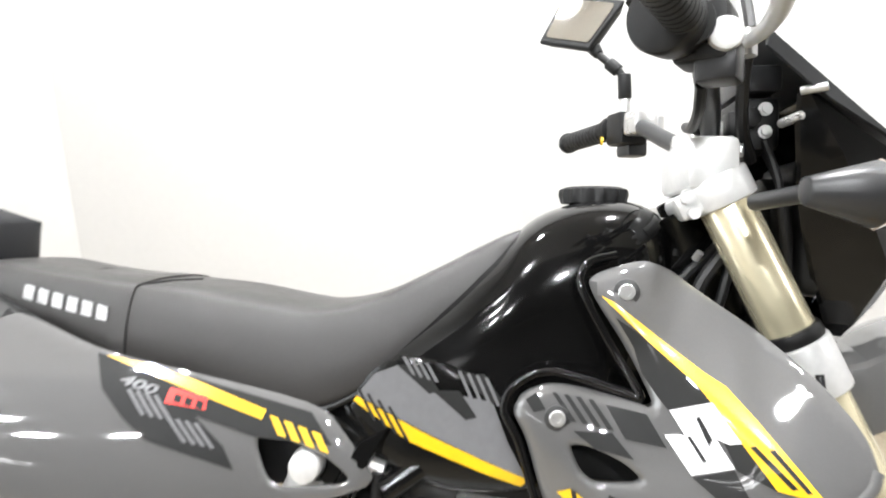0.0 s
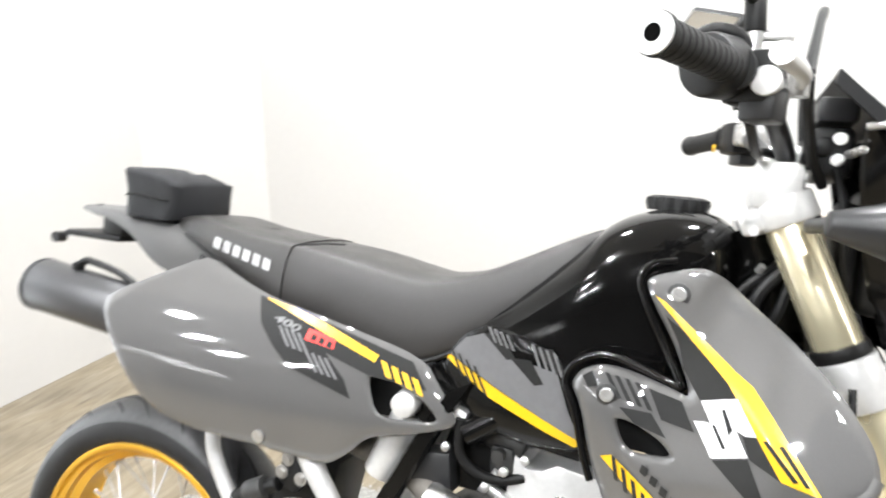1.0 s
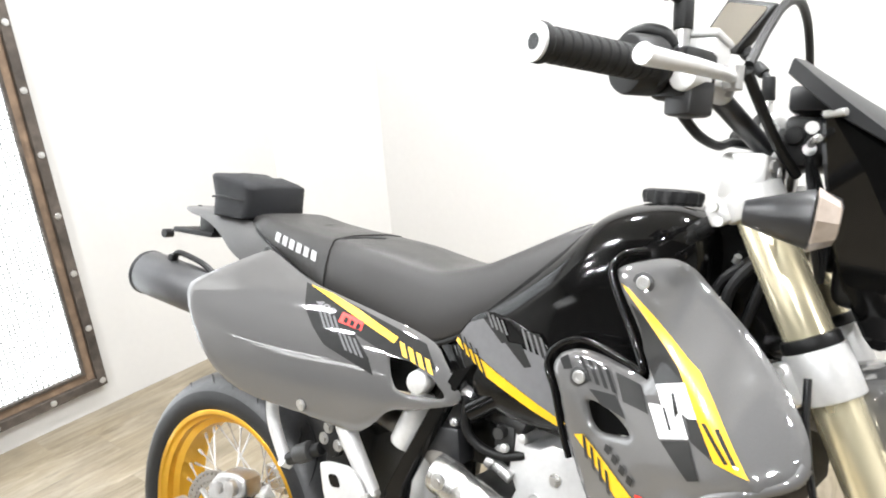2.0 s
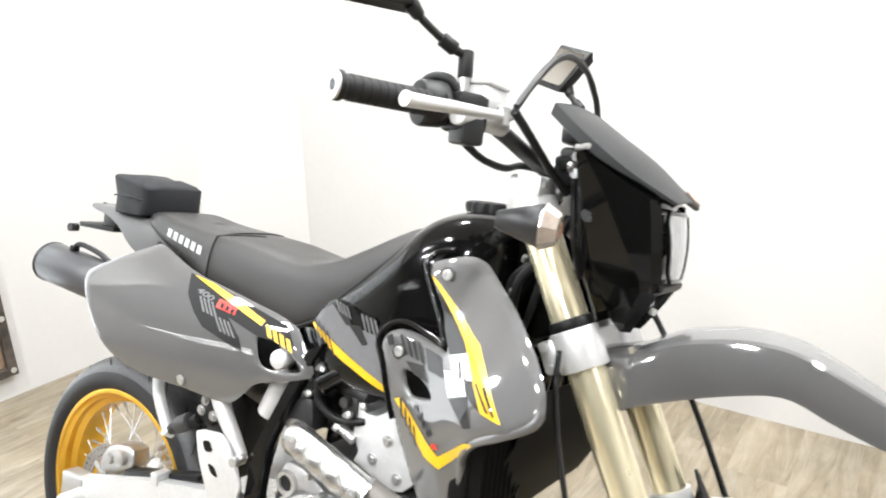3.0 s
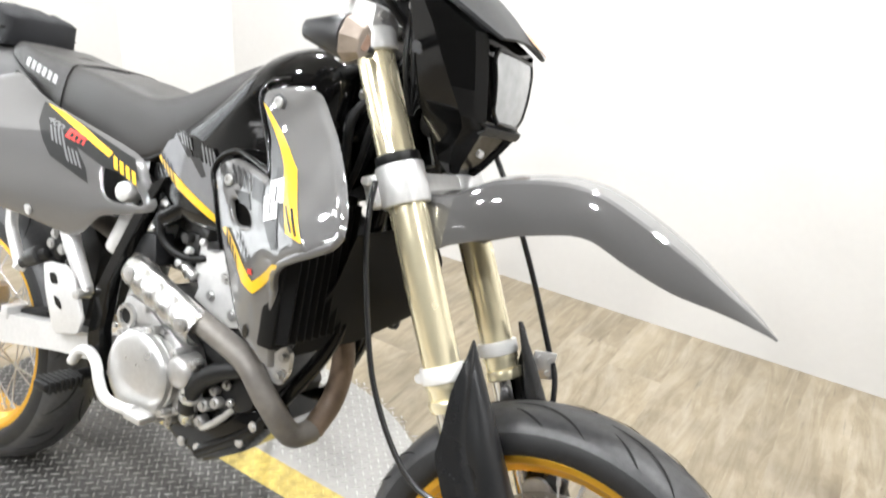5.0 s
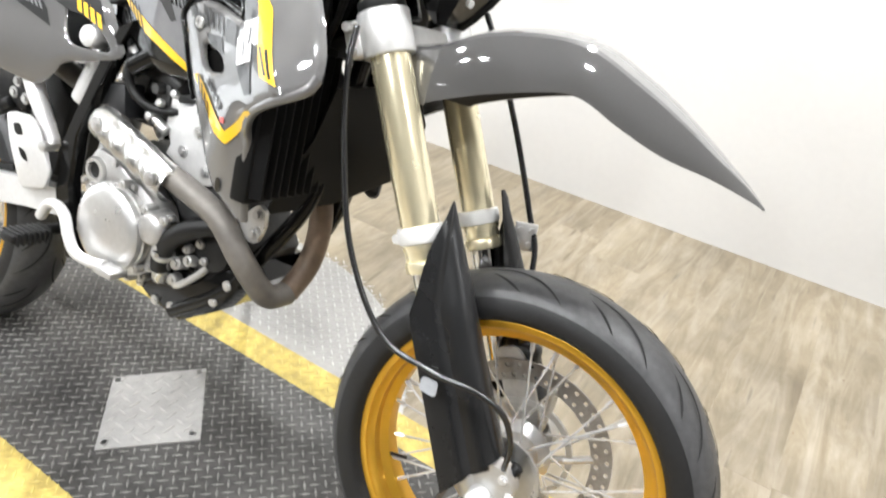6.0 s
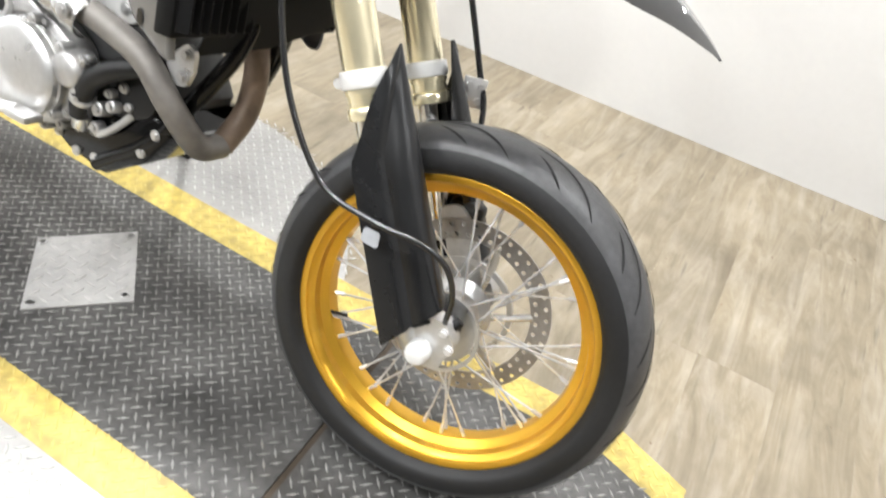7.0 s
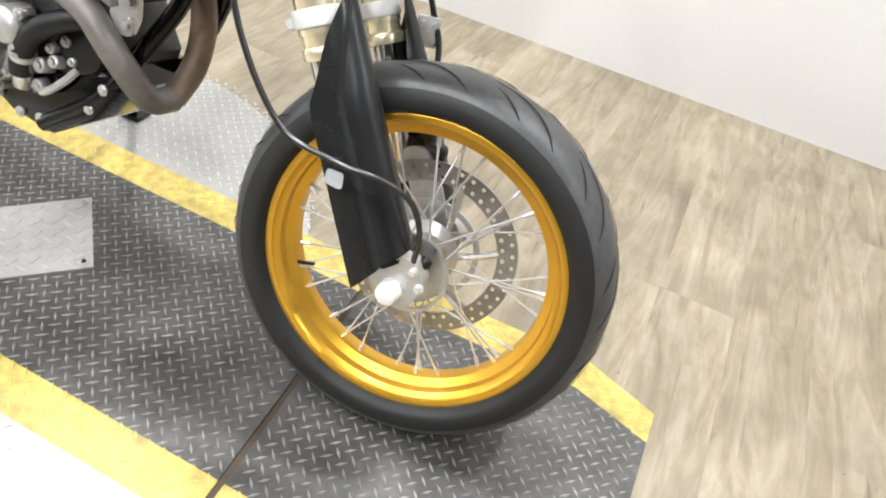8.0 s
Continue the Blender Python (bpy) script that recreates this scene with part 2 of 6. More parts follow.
def box(x0, x1, y0, y1, z0, z1, bevel=0.0, seg=2):
    bm = bmesh.new()
    bmesh.ops.create_cube(bm, size=1)
    for v in bm.verts:
        v.co = Vector(((x0 + x1) / 2 + v.co.x * (x1 - x0), (y0 + y1) / 2 + v.co.y * (y1 - y0), (z0 + z1) / 2 + v.co.z * (z1 - z0)))
    if bevel:
        bmesh.ops.bevel(bm, geom=bm.edges[:], offset=bevel, segments=seg, profile=0.5, affect="EDGES")
    return bm


def rod(a, b, r, r2=None, n=16, bevel=0.0):
    a, b = Vector(a), Vector(b)
    bm = bmesh.new()
    bmesh.ops.create_cone(bm, cap_ends=True, segments=n, radius1=r, radius2=r if r2 is None else r2, depth=(b - a).length)
    if bevel:
        ends = [e for e in bm.edges if abs(e.verts[0].co.z - e.verts[1].co.z) < 1e-6]
        bmesh.ops.bevel(bm, geom=ends, offset=bevel, segments=2, profile=0.5, affect="EDGES")
    q = (b - a).to_track_quat("Z", "Y").to_matrix().to_4x4()
    return turned(bm, Matrix.Translation((a + b) / 2) @ q)


def spline(pts, n=8):
    p = [Vector(q) for q in pts]
    p = [p[0] * 2 - p[1]] + p + [p[-1] * 2 - p[-2]]
    out = []
    for i in range(1, len(p) - 2):
        for k in range(n):
            t = k / n
            a, b, c, d = p[i - 1], p[i], p[i + 1], p[i + 2]
            out.append(0.5 * (2 * b + (c - a) * t + (2 * a - 5 * b + 4 * c - d) * t * t + (3 * b - a - 3 * c + d) * t ** 3))
    return out + [p[-2]]


def tube(pts, r, seg=10, n=6, r_end=None):
    line = spline(pts, n)
    bm = bmesh.new()
    rings = []
    up = None
    for i, q in enumerate(line):
        d = (line[min(i + 1, len(line) - 1)] - line[max(i - 1, 0)]).normalized()
        if up is None:
            up = d.orthogonal().normalized()
        up = (up - d * up.dot(d)).normalized()
        side = d.cross(up)
        rad = r if r_end is None else r + (r_end - r) * i / (len(line) - 1)
        rings.append([bm.verts.new(q + (up * math.cos(a) + side * math.sin(a)) * rad) for a in (2 * math.pi * k / seg for k in range(seg))])
    for a, b in zip(rings, rings[1:]):
        for k in range(seg):
            bm.faces.new((a[k], a[(k + 1) % seg], b[(k + 1) % seg], b[k]))
    bm.faces.new(rings[0])
    bm.faces.new(rings[-1])
    return bm


def loft(rings, closed=True, caps=True):
    bm = bmesh.new()
    vs = [[bm.verts.new(p) for p in ring] for ring in rings]
    n = len(vs[0])
    for a, b in zip(vs, vs[1:]):
        for k in range(n if closed else n - 1):
            bm.faces.new((a[k], a[(k + 1) % n], b[(k + 1) % n], b[k]))
    if caps and closed:
        bm.faces.new(vs[0])
        bm.faces.new(vs[-1])
    return bm


def revolve(profile, n=72, closed=False):
    """A profile of (radius, sideways) turned about the y axis."""
    bm = bmesh.new()
    rings = []
    for i in range(n):
        a = 2 * math.pi * i / n
        rings.append([bm.verts.new((r * math.cos(a), h, r * math.sin(a))) for r, h in profile])
    m = len(profile)
    for i in range(n):
        a, b = rings[i], rings[(i + 1) % n]
        for k in range(m if closed else m - 1):
            bm.faces.new((a[k], a[(k + 1) % m], b[(k + 1) % m], b[k]))
    return bm


def revolve_at(profile, at, n=20):
    return turned(revolve(profile, n, closed=True), Matrix.Translation(at))


def slab_plate(outline, y0, y1):
    return loft([[(x, y, z) for x, z in outline] for y in (y0, y1)])


def thin_plate(ctrl):
    """A smooth y over (x, z) through a few control places (x, z, y)."""
    c = np.array(ctrl, float)
    p, n = c[:, :2], len(c)

    def u(r2):
        return r2 * np.log(r2 + 1e-12)
    m = np.zeros((n + 3, n + 3))
    m[:n, :n] = u(((p[:, None] - p[None]) ** 2).sum(-1)) + 1e-4 * np.eye(n)
    m[:n, n], m[:n, n + 1:], m[n, :n], m[n + 1:, :n] = 1, p, 1, p.T
    w = np.linalg.solve(m, np.r_[c[:, 2], 0, 0, 0])
    return lambda x, z: float(w[:n] @ u(((p - np.array([x, z])) ** 2).sum(1)) + w[n] + w[n + 1] * x + w[n + 2] * z)


def rounded(pts, times=2, cut=0.2):
    for _ in range(times):
        out = []
        for (x0, z0), (x1, z1) in zip(pts, pts[1:] + pts[:1]):
            out += [(x0 + (x1 - x0) * cut, z0 + (z1 - z0) * cut), (x1 + (x0 - x1) * cut, z1 + (z0 - z1) * cut)]
        pts = out
    return pts


def edge_distance(pts, x, z):
    a = np.array(pts)
    b = np.roll(a, -1, 0)
    d = b - a
    t = (((np.array([x, z]) - a) * d).sum(1) / np.maximum((d * d).sum(1), 1e-12)).clip(0, 1)
    return float(np.sqrt((((a + d * t[:, None]) - (x, z)) ** 2).sum(1)).min())


def cells(outline, cell):
    """A flat outline in x and z, cut into small faces."""
    bm = bmesh.new()
    bm.faces.new([bm.verts.new((x, 0, z)) for x, z in outline])
    xs, zs = [p[0] for p in outline], [p[1] for p in outline]
    for lo, hi, no in ((min(xs), max(xs), (1, 0, 0)), (min(zs), max(zs), (0, 0, 1))):
        k = lo + cell
        while k < hi - 1e-4:
            bmesh.ops.bisect_plane(bm, geom=bm.verts[:] + bm.edges[:] + bm.faces[:], plane_co=Vector(no) * k, plane_no=no)
            k += cell
    return bm


def within(pts, x, z):
    hit = False
    for (x0, z0), (x1, z1) in zip(pts, pts[1:] + pts[:1]):
        if (z0 > z) != (z1 > z) and x < x0 + (z - z0) * (x1 - x0) / (z1 - z0):
            hit = not hit
    return hit


def cut_hole(bm, hole, cell):
    """Cuts a convex opening out of a flat sheet of small faces."""
    xs, zs = [p[0] for p in hole], [p[1] for p in hole]
    for (x0, z0), (x1, z1) in zip(hole, hole[1:] + hole[:1]):
        near = [f for f in bm.faces if min(xs) - cell < f.calc_center_median().x < max(xs) + cell and min(zs) - cell < f.calc_center_median().z < max(zs) + cell]
        geom = set(near) | {e for f in near for e in f.edges} | {v for f in near for v in f.verts}
        bmesh.ops.bisect_plane(bm, geom=list(geom), plane_co=(x0, 0, z0), plane_no=(z1 - z0, 0, x0 - x1))
    gone = [f for f in bm.faces if within(hole, f.calc_center_median().x, f.calc_center_median().z)]
    bmesh.ops.delete(bm, geom=gone, context="FACES")


def panel(outline, surface, thick=0.004, roll=0.008, cell=0.012, out=0.0, side=1, smooth_edge=2, hole=None):
    """A curved sheet with rolled edges. side -1 mirrors it to the bike's left."""
    o = rounded(list(outline), smooth_edge) if smooth_edge else list(outline)
    h = rounded(list(hole), 2) if hole else None
    bm = cells(o, cell)
    if h:
        cut_hole(bm, h, cell)
    for v in bm.verts:
        x, z = v.co.x, v.co.z
        y = surface(x, z) - out
        if roll:
            d = min(edge_distance(o, x, z), roll)
            if h:
                d = min(d, edge_distance(h, x, z))
            y += roll - math.sqrt(max(roll ** 2 - (roll - d) ** 2, 0))
        v.co.y = y * side
    if thick:
        bmesh.ops.recalc_face_normals(bm, faces=bm.faces[:])
        flip = sum(f.normal.y * f.calc_area() for f in bm.faces) * side > 0
        if flip:
            bmesh.ops.reverse_faces(bm, faces=bm.faces[:])
        bmesh.ops.solidify(bm, geom=bm.faces[:], thickness=thick)
    return bm


def strip_quads(rows):
    bm = bmesh.new()
    vs = [[bm.verts.new(p) for p in r] for r in rows]
    for a, b in zip(vs, vs[1:]):
        for k in range(len(a) - 1):
            bm.faces.new((a[k], a[k + 1], b[k + 1], b[k]))
    return bm


def solid(bm, thick):
    bmesh.ops.recalc_face_normals(bm, faces=bm.faces[:])
    bmesh.ops.solidify(bm, geom=bm.faces[:], thickness=thick)
    return bm


def bolt(at, normal, r=0.009, h=0.006, washer=True):
    a, n = Vector(at), Vector(normal).normalized()
    bm = rod(a, a + n * h, r * 0.8, n=6)
    if washer:
        bm = joined(bm, rod(a - n * 0.002, a + n * 0.002, r * 1.25, n=14))
    return bm


# ---- room ----
WEST, NORTH, EAST, SOUTH, BAY = -2.08, 1.68, 5.2, -7.0, -3.7


def structure(name, bm, mat_, label, smooth=False):
    return tagged(part(name, bm, mat_, smooth=smooth), label, name.split("_")[0], kind="structure")


structure("wall_west", box(WEST - 0.15, WEST, -1.45, 1.30, -0.02, CEIL), PAINT, "bare white painted wall behind the motorcycle's tail")
structure("wall_north", box(-1.76, EAST, NORTH, NORTH + 0.15, -0.02, CEIL), PAINT, "bare white painted wall beside the lift platform")
corner_wall = loft([[(-2.08, 1.30, z), (-1.76, NORTH, z), (-1.76, 1.85, z), (-2.23, 1.85, z), (-2.23, 1.30, z)] for z in (-0.02, CEIL)])
structure("wall_corner", corner_wall, PAINT, "white painted wall set aslant across the room's corner")
# Unseen east wall, kept white so that it brightens the fork tubes.
structure("wall_east", box(EAST, EAST + 0.15, SOUTH, NORTH + 0.15, -0.02, CEIL), PAINT, "unseen white wall closing the far end, brightening the fork")
# Unseen back wall, made dark for the reflections in the bike's black parts.
structure("wall_south", box(BAY - 0.15, EAST + 0.15, SOUTH - 0.15, SOUTH, -0.02, CEIL), DARKSHELL, "unseen dark wall closing the showroom, for dark reflections")
# Unseen bay, opened for the tube streaks; white so the panels reflect bright.
structure("wall_bay", box(BAY - 0.15, BAY, SOUTH, -1.30, -0.02, CEIL), PAINT, "unseen white wall at the side of the showroom, for bright reflections")
structure("wall_return", box(BAY, WEST - 0.15, -1.45, -1.30, -0.02, CEIL), PAINT, "white painted wall turning the showroom's corner")
structure("floor_bay", box(BAY, WEST, SOUTH, -1.45, -0.06, -0.001), WOOD, "oak vinyl floor of the showroom beyond")
structure("ceiling", box(BAY - 0.15, EAST + 0.15, -1.30, NORTH + 0.15, CEIL, CEIL + 0.1), CEILING, "plain pale ceiling with round downlights")
# Unseen ceiling part, added dark to dim what the side panel reflects.
structure("ceiling_showroom", box(BAY - 0.15, EAST + 0.15, SOUTH - 0.15, -1.30, CEIL, CEIL + 0.1), DARKSHELL, "unseen ceiling part made dark for dark reflections, with round downlights")
floor = structure("floor", box(WEST - 0.15, EAST + 0.15, SOUTH - 0.15, NORTH + 0.15, -0.06, -0.008), SEAM, "vinyl oak plank floor with worn pale boards")

for lx, ly, dim in PANEL_SPOTS:
    lamp_root = tagged(new("ceiling_light"), "round white downlight set under the ceiling", "ceiling light", "downlights on the ceiling")
    lamp_root.matrix_world = pose(lx, ly, CEIL)
    upright = Matrix.Rotation(math.radians(90), 4, "X")
    part("rim", turned(revolve([(0.098, -0.0), (0.098, -0.044), (0.101, -0.05), (0.118, -0.05), (0.122, -0.045), (0.122, 0.0)], 40), upright), LAMPCASE, lamp_root)
    part("diffuser", turned(revolve([(0.0, -0.030), (0.096, -0.030), (0.096, -0.045), (0.0, -0.045)], 40), upright), TUBE, lamp_root, smooth=False)

for ly in (-5.2, -6.0, -6.7):
    strip_root = tagged(new("strip_light"), "white tube lamp hung under the ceiling", "strip light", "strip lights of the showroom")
    strip_root.matrix_world = pose(-2.9, ly, CEIL - 0.70)
    part("casing", joined(box(-0.65, 0.65, -0.045, 0.045, -0.05, 0.0, 0.006), rod((-0.5, 0, -0.002), (-0.5, 0, 0.70), 0.006, n=8), rod((0.5, 0, -0.002), (0.5, 0, 0.70), 0.006, n=8)), LAMPCASE, strip_root)
    part("tube", rod((-0.62, 0, -0.068), (0.62, 0, -0.068), 0.019, n=14), STRIPTUBE, strip_root, "glowing white lamp tube")

# the wire panel in its steel frame, against the west wall
grille = tagged(new("wire_panel"), "glowing pane behind wire mesh in a rusty frame", "wire panel")
grille.matrix_world = pose(WEST, 0.0, 0.008, 1.2)
GY0, GY1, GZ0, GZ1 = -1.05, 0.347, 0.085, 2.1
for name, off, w, h, mat_, say in (("frame_bar", 0.0, 0.034, 0.035, RUSTY, "dark rusty flat steel bar"), ("batten", 0.034, 0.030, 0.018, OLDWOOD, "worn brown batten inside the frame"), ("inner_bar", 0.064, 0.012, 0.026, RUSTY, "dark inner edge of the frame")):
    y0, y1, z0, z1 = GY0 + off, GY1 - off, GZ0 + off, GZ1 - off
    for a, b, c, d in ((y1 - w, y1, z0, z1), (y0, y0 + w, z0, z1), (y0 + w, y1 - w, z0, z0 + w), (y0 + w, y1 - w, z1 - w, z1)):
        part(name, box(0.001, h, a, b, c, d, 0.002), mat_, grille, say, smooth=False)
for i in range(10):
    part("bolt", bolt((0.035, GY1 - 0.017, GZ0 + 0.022 + i * 0.215), (1, 0, 0), 0.009, 0.006), ALU2, grille)
    if i < 7:
        part("bolt", bolt((0.035, GY1 - 0.20 - i * 0.19, GZ0 + 0.017), (1, 0, 0), 0.009, 0.006), ALU2, grille)
GW = 0.076
# Emissive pane added behind the mesh; its glow also whitens the shroud's reflections.
part("pane", box(0.002, 0.005, GY0 + GW, GY1 - GW, GZ0 + GW, GZ1 - GW), GLOWPANE, grille, "emissive pane added behind the mesh in place of daylight", smooth=False)
# Wires toned dark so that they show as backlit against the pane.
wires = bmesh.new()
k = GY0 + GW + 0.008
while k < GY1 - GW - 0.006:
    wires = joined(wires, rod((0.010, k, GZ0 + GW), (0.010, k, GZ1 - GW), 0.0029, n=6))
    k += 0.017
k = GZ0 + GW + 0.008
while k < GZ1 - GW - 0.006:
    wires = joined(wires, rod((0.013, GY0 + GW, k), (0.013, GY1 - GW, k), 0.0027, n=6))
    k += 0.015
tagged(part("wire", wires, MESHDARK, grille, "welded wires toned dark to show against the glow"), kind="stuff")

# ---- the lift platform, flush in the floor ----
YS0, YS1, YN0, YN1 = -0.320, -0.241, 0.237, 0.321
XJ, XE, XW = 0.548, 1.155, -1.02
DISC = (-0.28, 0.0, 0.705)
platform = tagged(new("lift_platform"), "dark tread plate lift platform with yellow edge stripes", "lift platform")


def plate(pts, z0, z1):
    return loft([[(x, y, z) for x, y in pts] for z in (z0, z1)])


def joint_x(y):
    """The joint runs slightly askew across the platform."""
    return XJ - 0.066 * y


LIP = ((1.0, 0.257, 0.338), (XE, 0.209, 0.281))
DECK = [(XW, YS1), (joint_x(YS1) - 0.006, YS1), (joint_x(YN0) - 0.006, YN0), (XW, YN0)]
RAMP = [(joint_x(YS1) + 0.006, YS1), (XE, YS1), (XE, LIP[1][1]), (LIP[0][0], LIP[0][1]), (joint_x(YN0) + 0.006, YN0)]
NORTH_STRIPE = [(joint_x(YN0) + 0.006, YN0), (LIP[0][0], LIP[0][1]), (XE, LIP[1][1]), (XE, LIP[1][2]), (LIP[0][0], LIP[0][2]), (joint_x(YN1) + 0.006, YN1)]
SOUTH_STRIPE = [(joint_x(YS0) + 0.006, YS0), (XE, YS0), (XE, YS1), (joint_x(YS1) + 0.006, YS1)]
part("deck", plate(DECK, -0.03, 0.004), PLATE, platform, "dark worn tread plate deck", smooth=False)
part("ramp_plate", plate(RAMP, -0.03, 0.004), PLATE, platform, "dark tread plate at the front end", smooth=False)
part("joint", plate([(joint_x(YS0) - 0.006, YS0), (joint_x(YS0) + 0.006, YS0), (joint_x(YN1) + 0.006, YN1), (joint_x(YN1) - 0.006, YN1)], -0.03, 0.0005), SEAM, platform, "dirt-filled joint", smooth=False)
for y0, y1 in ((YS0, YS1), (YN0, YN1)):
    part("yellow_stripe", plate([(XW, y0), (joint_x(y0) - 0.006, y0), (joint_x(y1) - 0.006, y1), (XW, y1)], -0.03, 0.004), STRIPE, platform, "yellow painted edge stripe", smooth=False)
for pts in (NORTH_STRIPE, SOUTH_STRIPE):
    part("yellow_stripe", plate(pts, -0.03, 0.004), STRIPE, platform, "yellow painted edge stripe", smooth=False)


def wing(sign):
    cx, cy, r = DISC
    y0 = YN1 if sign > 0 else -YS0
    pts = [(XW + 0.02, y0)]
    a0 = math.asin(y0 / r)
    end = cx + r * math.cos(a0) if sign > 0 else XJ - 0.006
    pts.append((end, y0))
    if sign > 0:
        pts += [(cx + r * math.cos(a), r * math.sin(a)) for a in (a0 + (math.pi / 2 - a0) * i / 18 for i in range(1, 19))]
    else:
        pts += [(XJ - 0.006, 0.42), (XJ - 0.14, 0.60), (XJ - 0.34, r)]
    pts.append((XW + 0.14, r))
    bm = bmesh.new()
    f = bm.faces.new([bm.verts.new((x, sign * y + cy * (sign > 0), 0.003)) for x, y in pts])
    g = bmesh.ops.extrude_face_region(bm, geom=[f])
    for v in g["geom"]:
        if isinstance(v, bmesh.types.BMVert):
            v.co.z = -0.03
    return bm, pts


for sgn in (1, -1):
    wbm, wing_pts = wing(sgn)
    part("side_plate", wbm, PALE, platform, "pale tread plate beside the yellow stripe", smooth=False)
    if sgn > 0:
        north_wing = wing_pts
    else:
        south_wing = wing_pts
HATCH = [(-0.213, -0.003), (-0.062, -0.152), (0.0725, -0.0065), (-0.086, 0.146)]
hatch = plate(HATCH, 0.004, 0.0075)
part("hatch_plate", hatch, HATCHPALE, platform, "small pale square tread plate screwed to the deck", smooth=False)
for bx, by in ((-0.196, -0.003), (0.048, -0.006), (-0.086, 0.126), (-0.064, -0.130)):
    part("screw", bolt((bx, by, 0.0075), (0, 0, 1), 0.007, 0.002), ALU, platform)


def inside(pts, x, y):
    c = False
    for (x0, y0), (x1, y1) in zip(pts, pts[1:] + pts[:1]):
        if (y0 > y) != (y1 > y) and x < (x1 - x0) * (y - y0) / (y1 - y0) + x0:
            c = not c
    return c


def tread(test, x0, x1, y0, y1, z, pitch, turn=45.0, length=0.0122, width=0.0027, high=0.0014):
    """Raised lozenges in the usual two-way pattern."""
    verts, faces = [], []
    n = int(max(x1 - x0, y1 - y0) * 1.5 / pitch)
    mx, my = (x0 + x1) / 2, (y0 + y1) / 2
    ca, sa = math.cos(radians(turn)), math.sin(radians(turn))
    for i in range(-n, n + 1):
        for j in range(-n, n + 1):
            u, v = i * pitch, j * pitch
            x, y = mx + u * ca - v * sa, my + u * sa + v * ca
            if not test(x, y):
                continue
            a = radians(turn) + (math.pi / 2 if (i + j) % 2 else 0)
            c, s = math.cos(a), math.sin(a)
            k = len(verts)
            for du, dv, dz in ((-length, 0, 0), (0, -width, 0), (length, 0, 0), (0, width, 0), (-length * 0.75, 0, high), (0, -width * 0.5, high), (length * 0.75, 0, high), (0, width * 0.5, high)):
                verts.append((x + du * c - dv * s, y + du * s + dv * c, z + dz))
            faces += [(k, k + 1, k + 5, k + 4), (k + 1, k + 2, k + 6, k + 5), (k + 2, k + 3, k + 7, k + 6), (k + 3, k, k + 4, k + 7), (k + 4, k + 5, k + 6, k + 7)]
    return verts, faces


def tread_part(name, data, mat_, label):
    me = bpy.data.meshes.new(name)
    me.from_pydata(data[0], [], data[1])
    me.materials.append(mat_)
    ob = new(name, me)
    ob.parent = platform
    ob["label"] = label
    ob["kind"] = "stuff"


PITCH = 0.0205
tread_part("tread_relief", tread(lambda x, y: (inside(DECK, x, y) or inside(RAMP, x, y)) and YS1 + 0.006 < y < YN0 + 0.014 and x < XE - 0.012 and (y < YN0 - 0.006 or x > 0.7 and inside(RAMP, x, y + 0.008)) and abs(x - joint_x(y)) > 0.014 and not inside(HATCH, x, y), XW, XE, YS1, YN0, 0.004, PITCH), TREAD, "raised bars of the dark tread plate")
tread_part("stripe_tread", tread(lambda x, y: XW < x < XE - 0.01 and abs(x - joint_x(y)) > 0.012 and (x < joint_x(y) and YN0 + 0.004 < y < YN1 - 0.006 or inside(NORTH_STRIPE, x, y + 0.006) and inside(NORTH_STRIPE, x, y - 0.005) or YS0 + 0.006 < y < YS1 - 0.004), XW, XE, YS0, YN1, 0.004, PITCH, high=0.0011), STRIPEBAR, "raised bars under the yellow paint")
tread_part("pale_tread", tread(lambda x, y: inside(north_wing, x, y - 0.01 - 0.012) or inside(south_wing, x, -y - 0.012), -1.5, 0.55, -0.75, 0.75, 0.003, PITCH * 1.05), PALEBAR, "raised bars of the pale tread plate")
tread_part("hatch_tread", tread(lambda x, y: inside([(px * 0.93 - 0.006, py * 0.93) for px, py in HATCH], x, y), -0.24, 0.08, -0.16, 0.16, 0.0075, PITCH * 1.35, turn=90.0, length=0.016), PALEBAR, "raised bars of the hatch plate")


# ---- the motorcycle: built upright, x forward, then leaned on its stand ----
bike = tagged(new("motorcycle"), "grey and black motorcycle with gold wheels on its side stand", "motorcycle")
bike.matrix_world = pose(0.001, -0.028, 0.015, -14.823, 0, 2.7)
RAKE = Vector((0.447, 0, -0.894))
AHEAD = Vector((0.894, 0, 0.447))
STEER = Matrix.Translation((0.335, 0, 0.90)) @ Matrix.Rotation(radians(1.0), 4, -RAKE) @ Matrix.Translation((-0.335, 0, -0.90))


def steer(bm):
    return turned(bm, STEER)


def fork_at(z, side):
    """The middle of a fork leg at a height; side -1 is the right leg."""
    return Vector((0.305 + (1.02 - z) * 0.5, 0.106 if side > 0 else 0.096 * side, z))


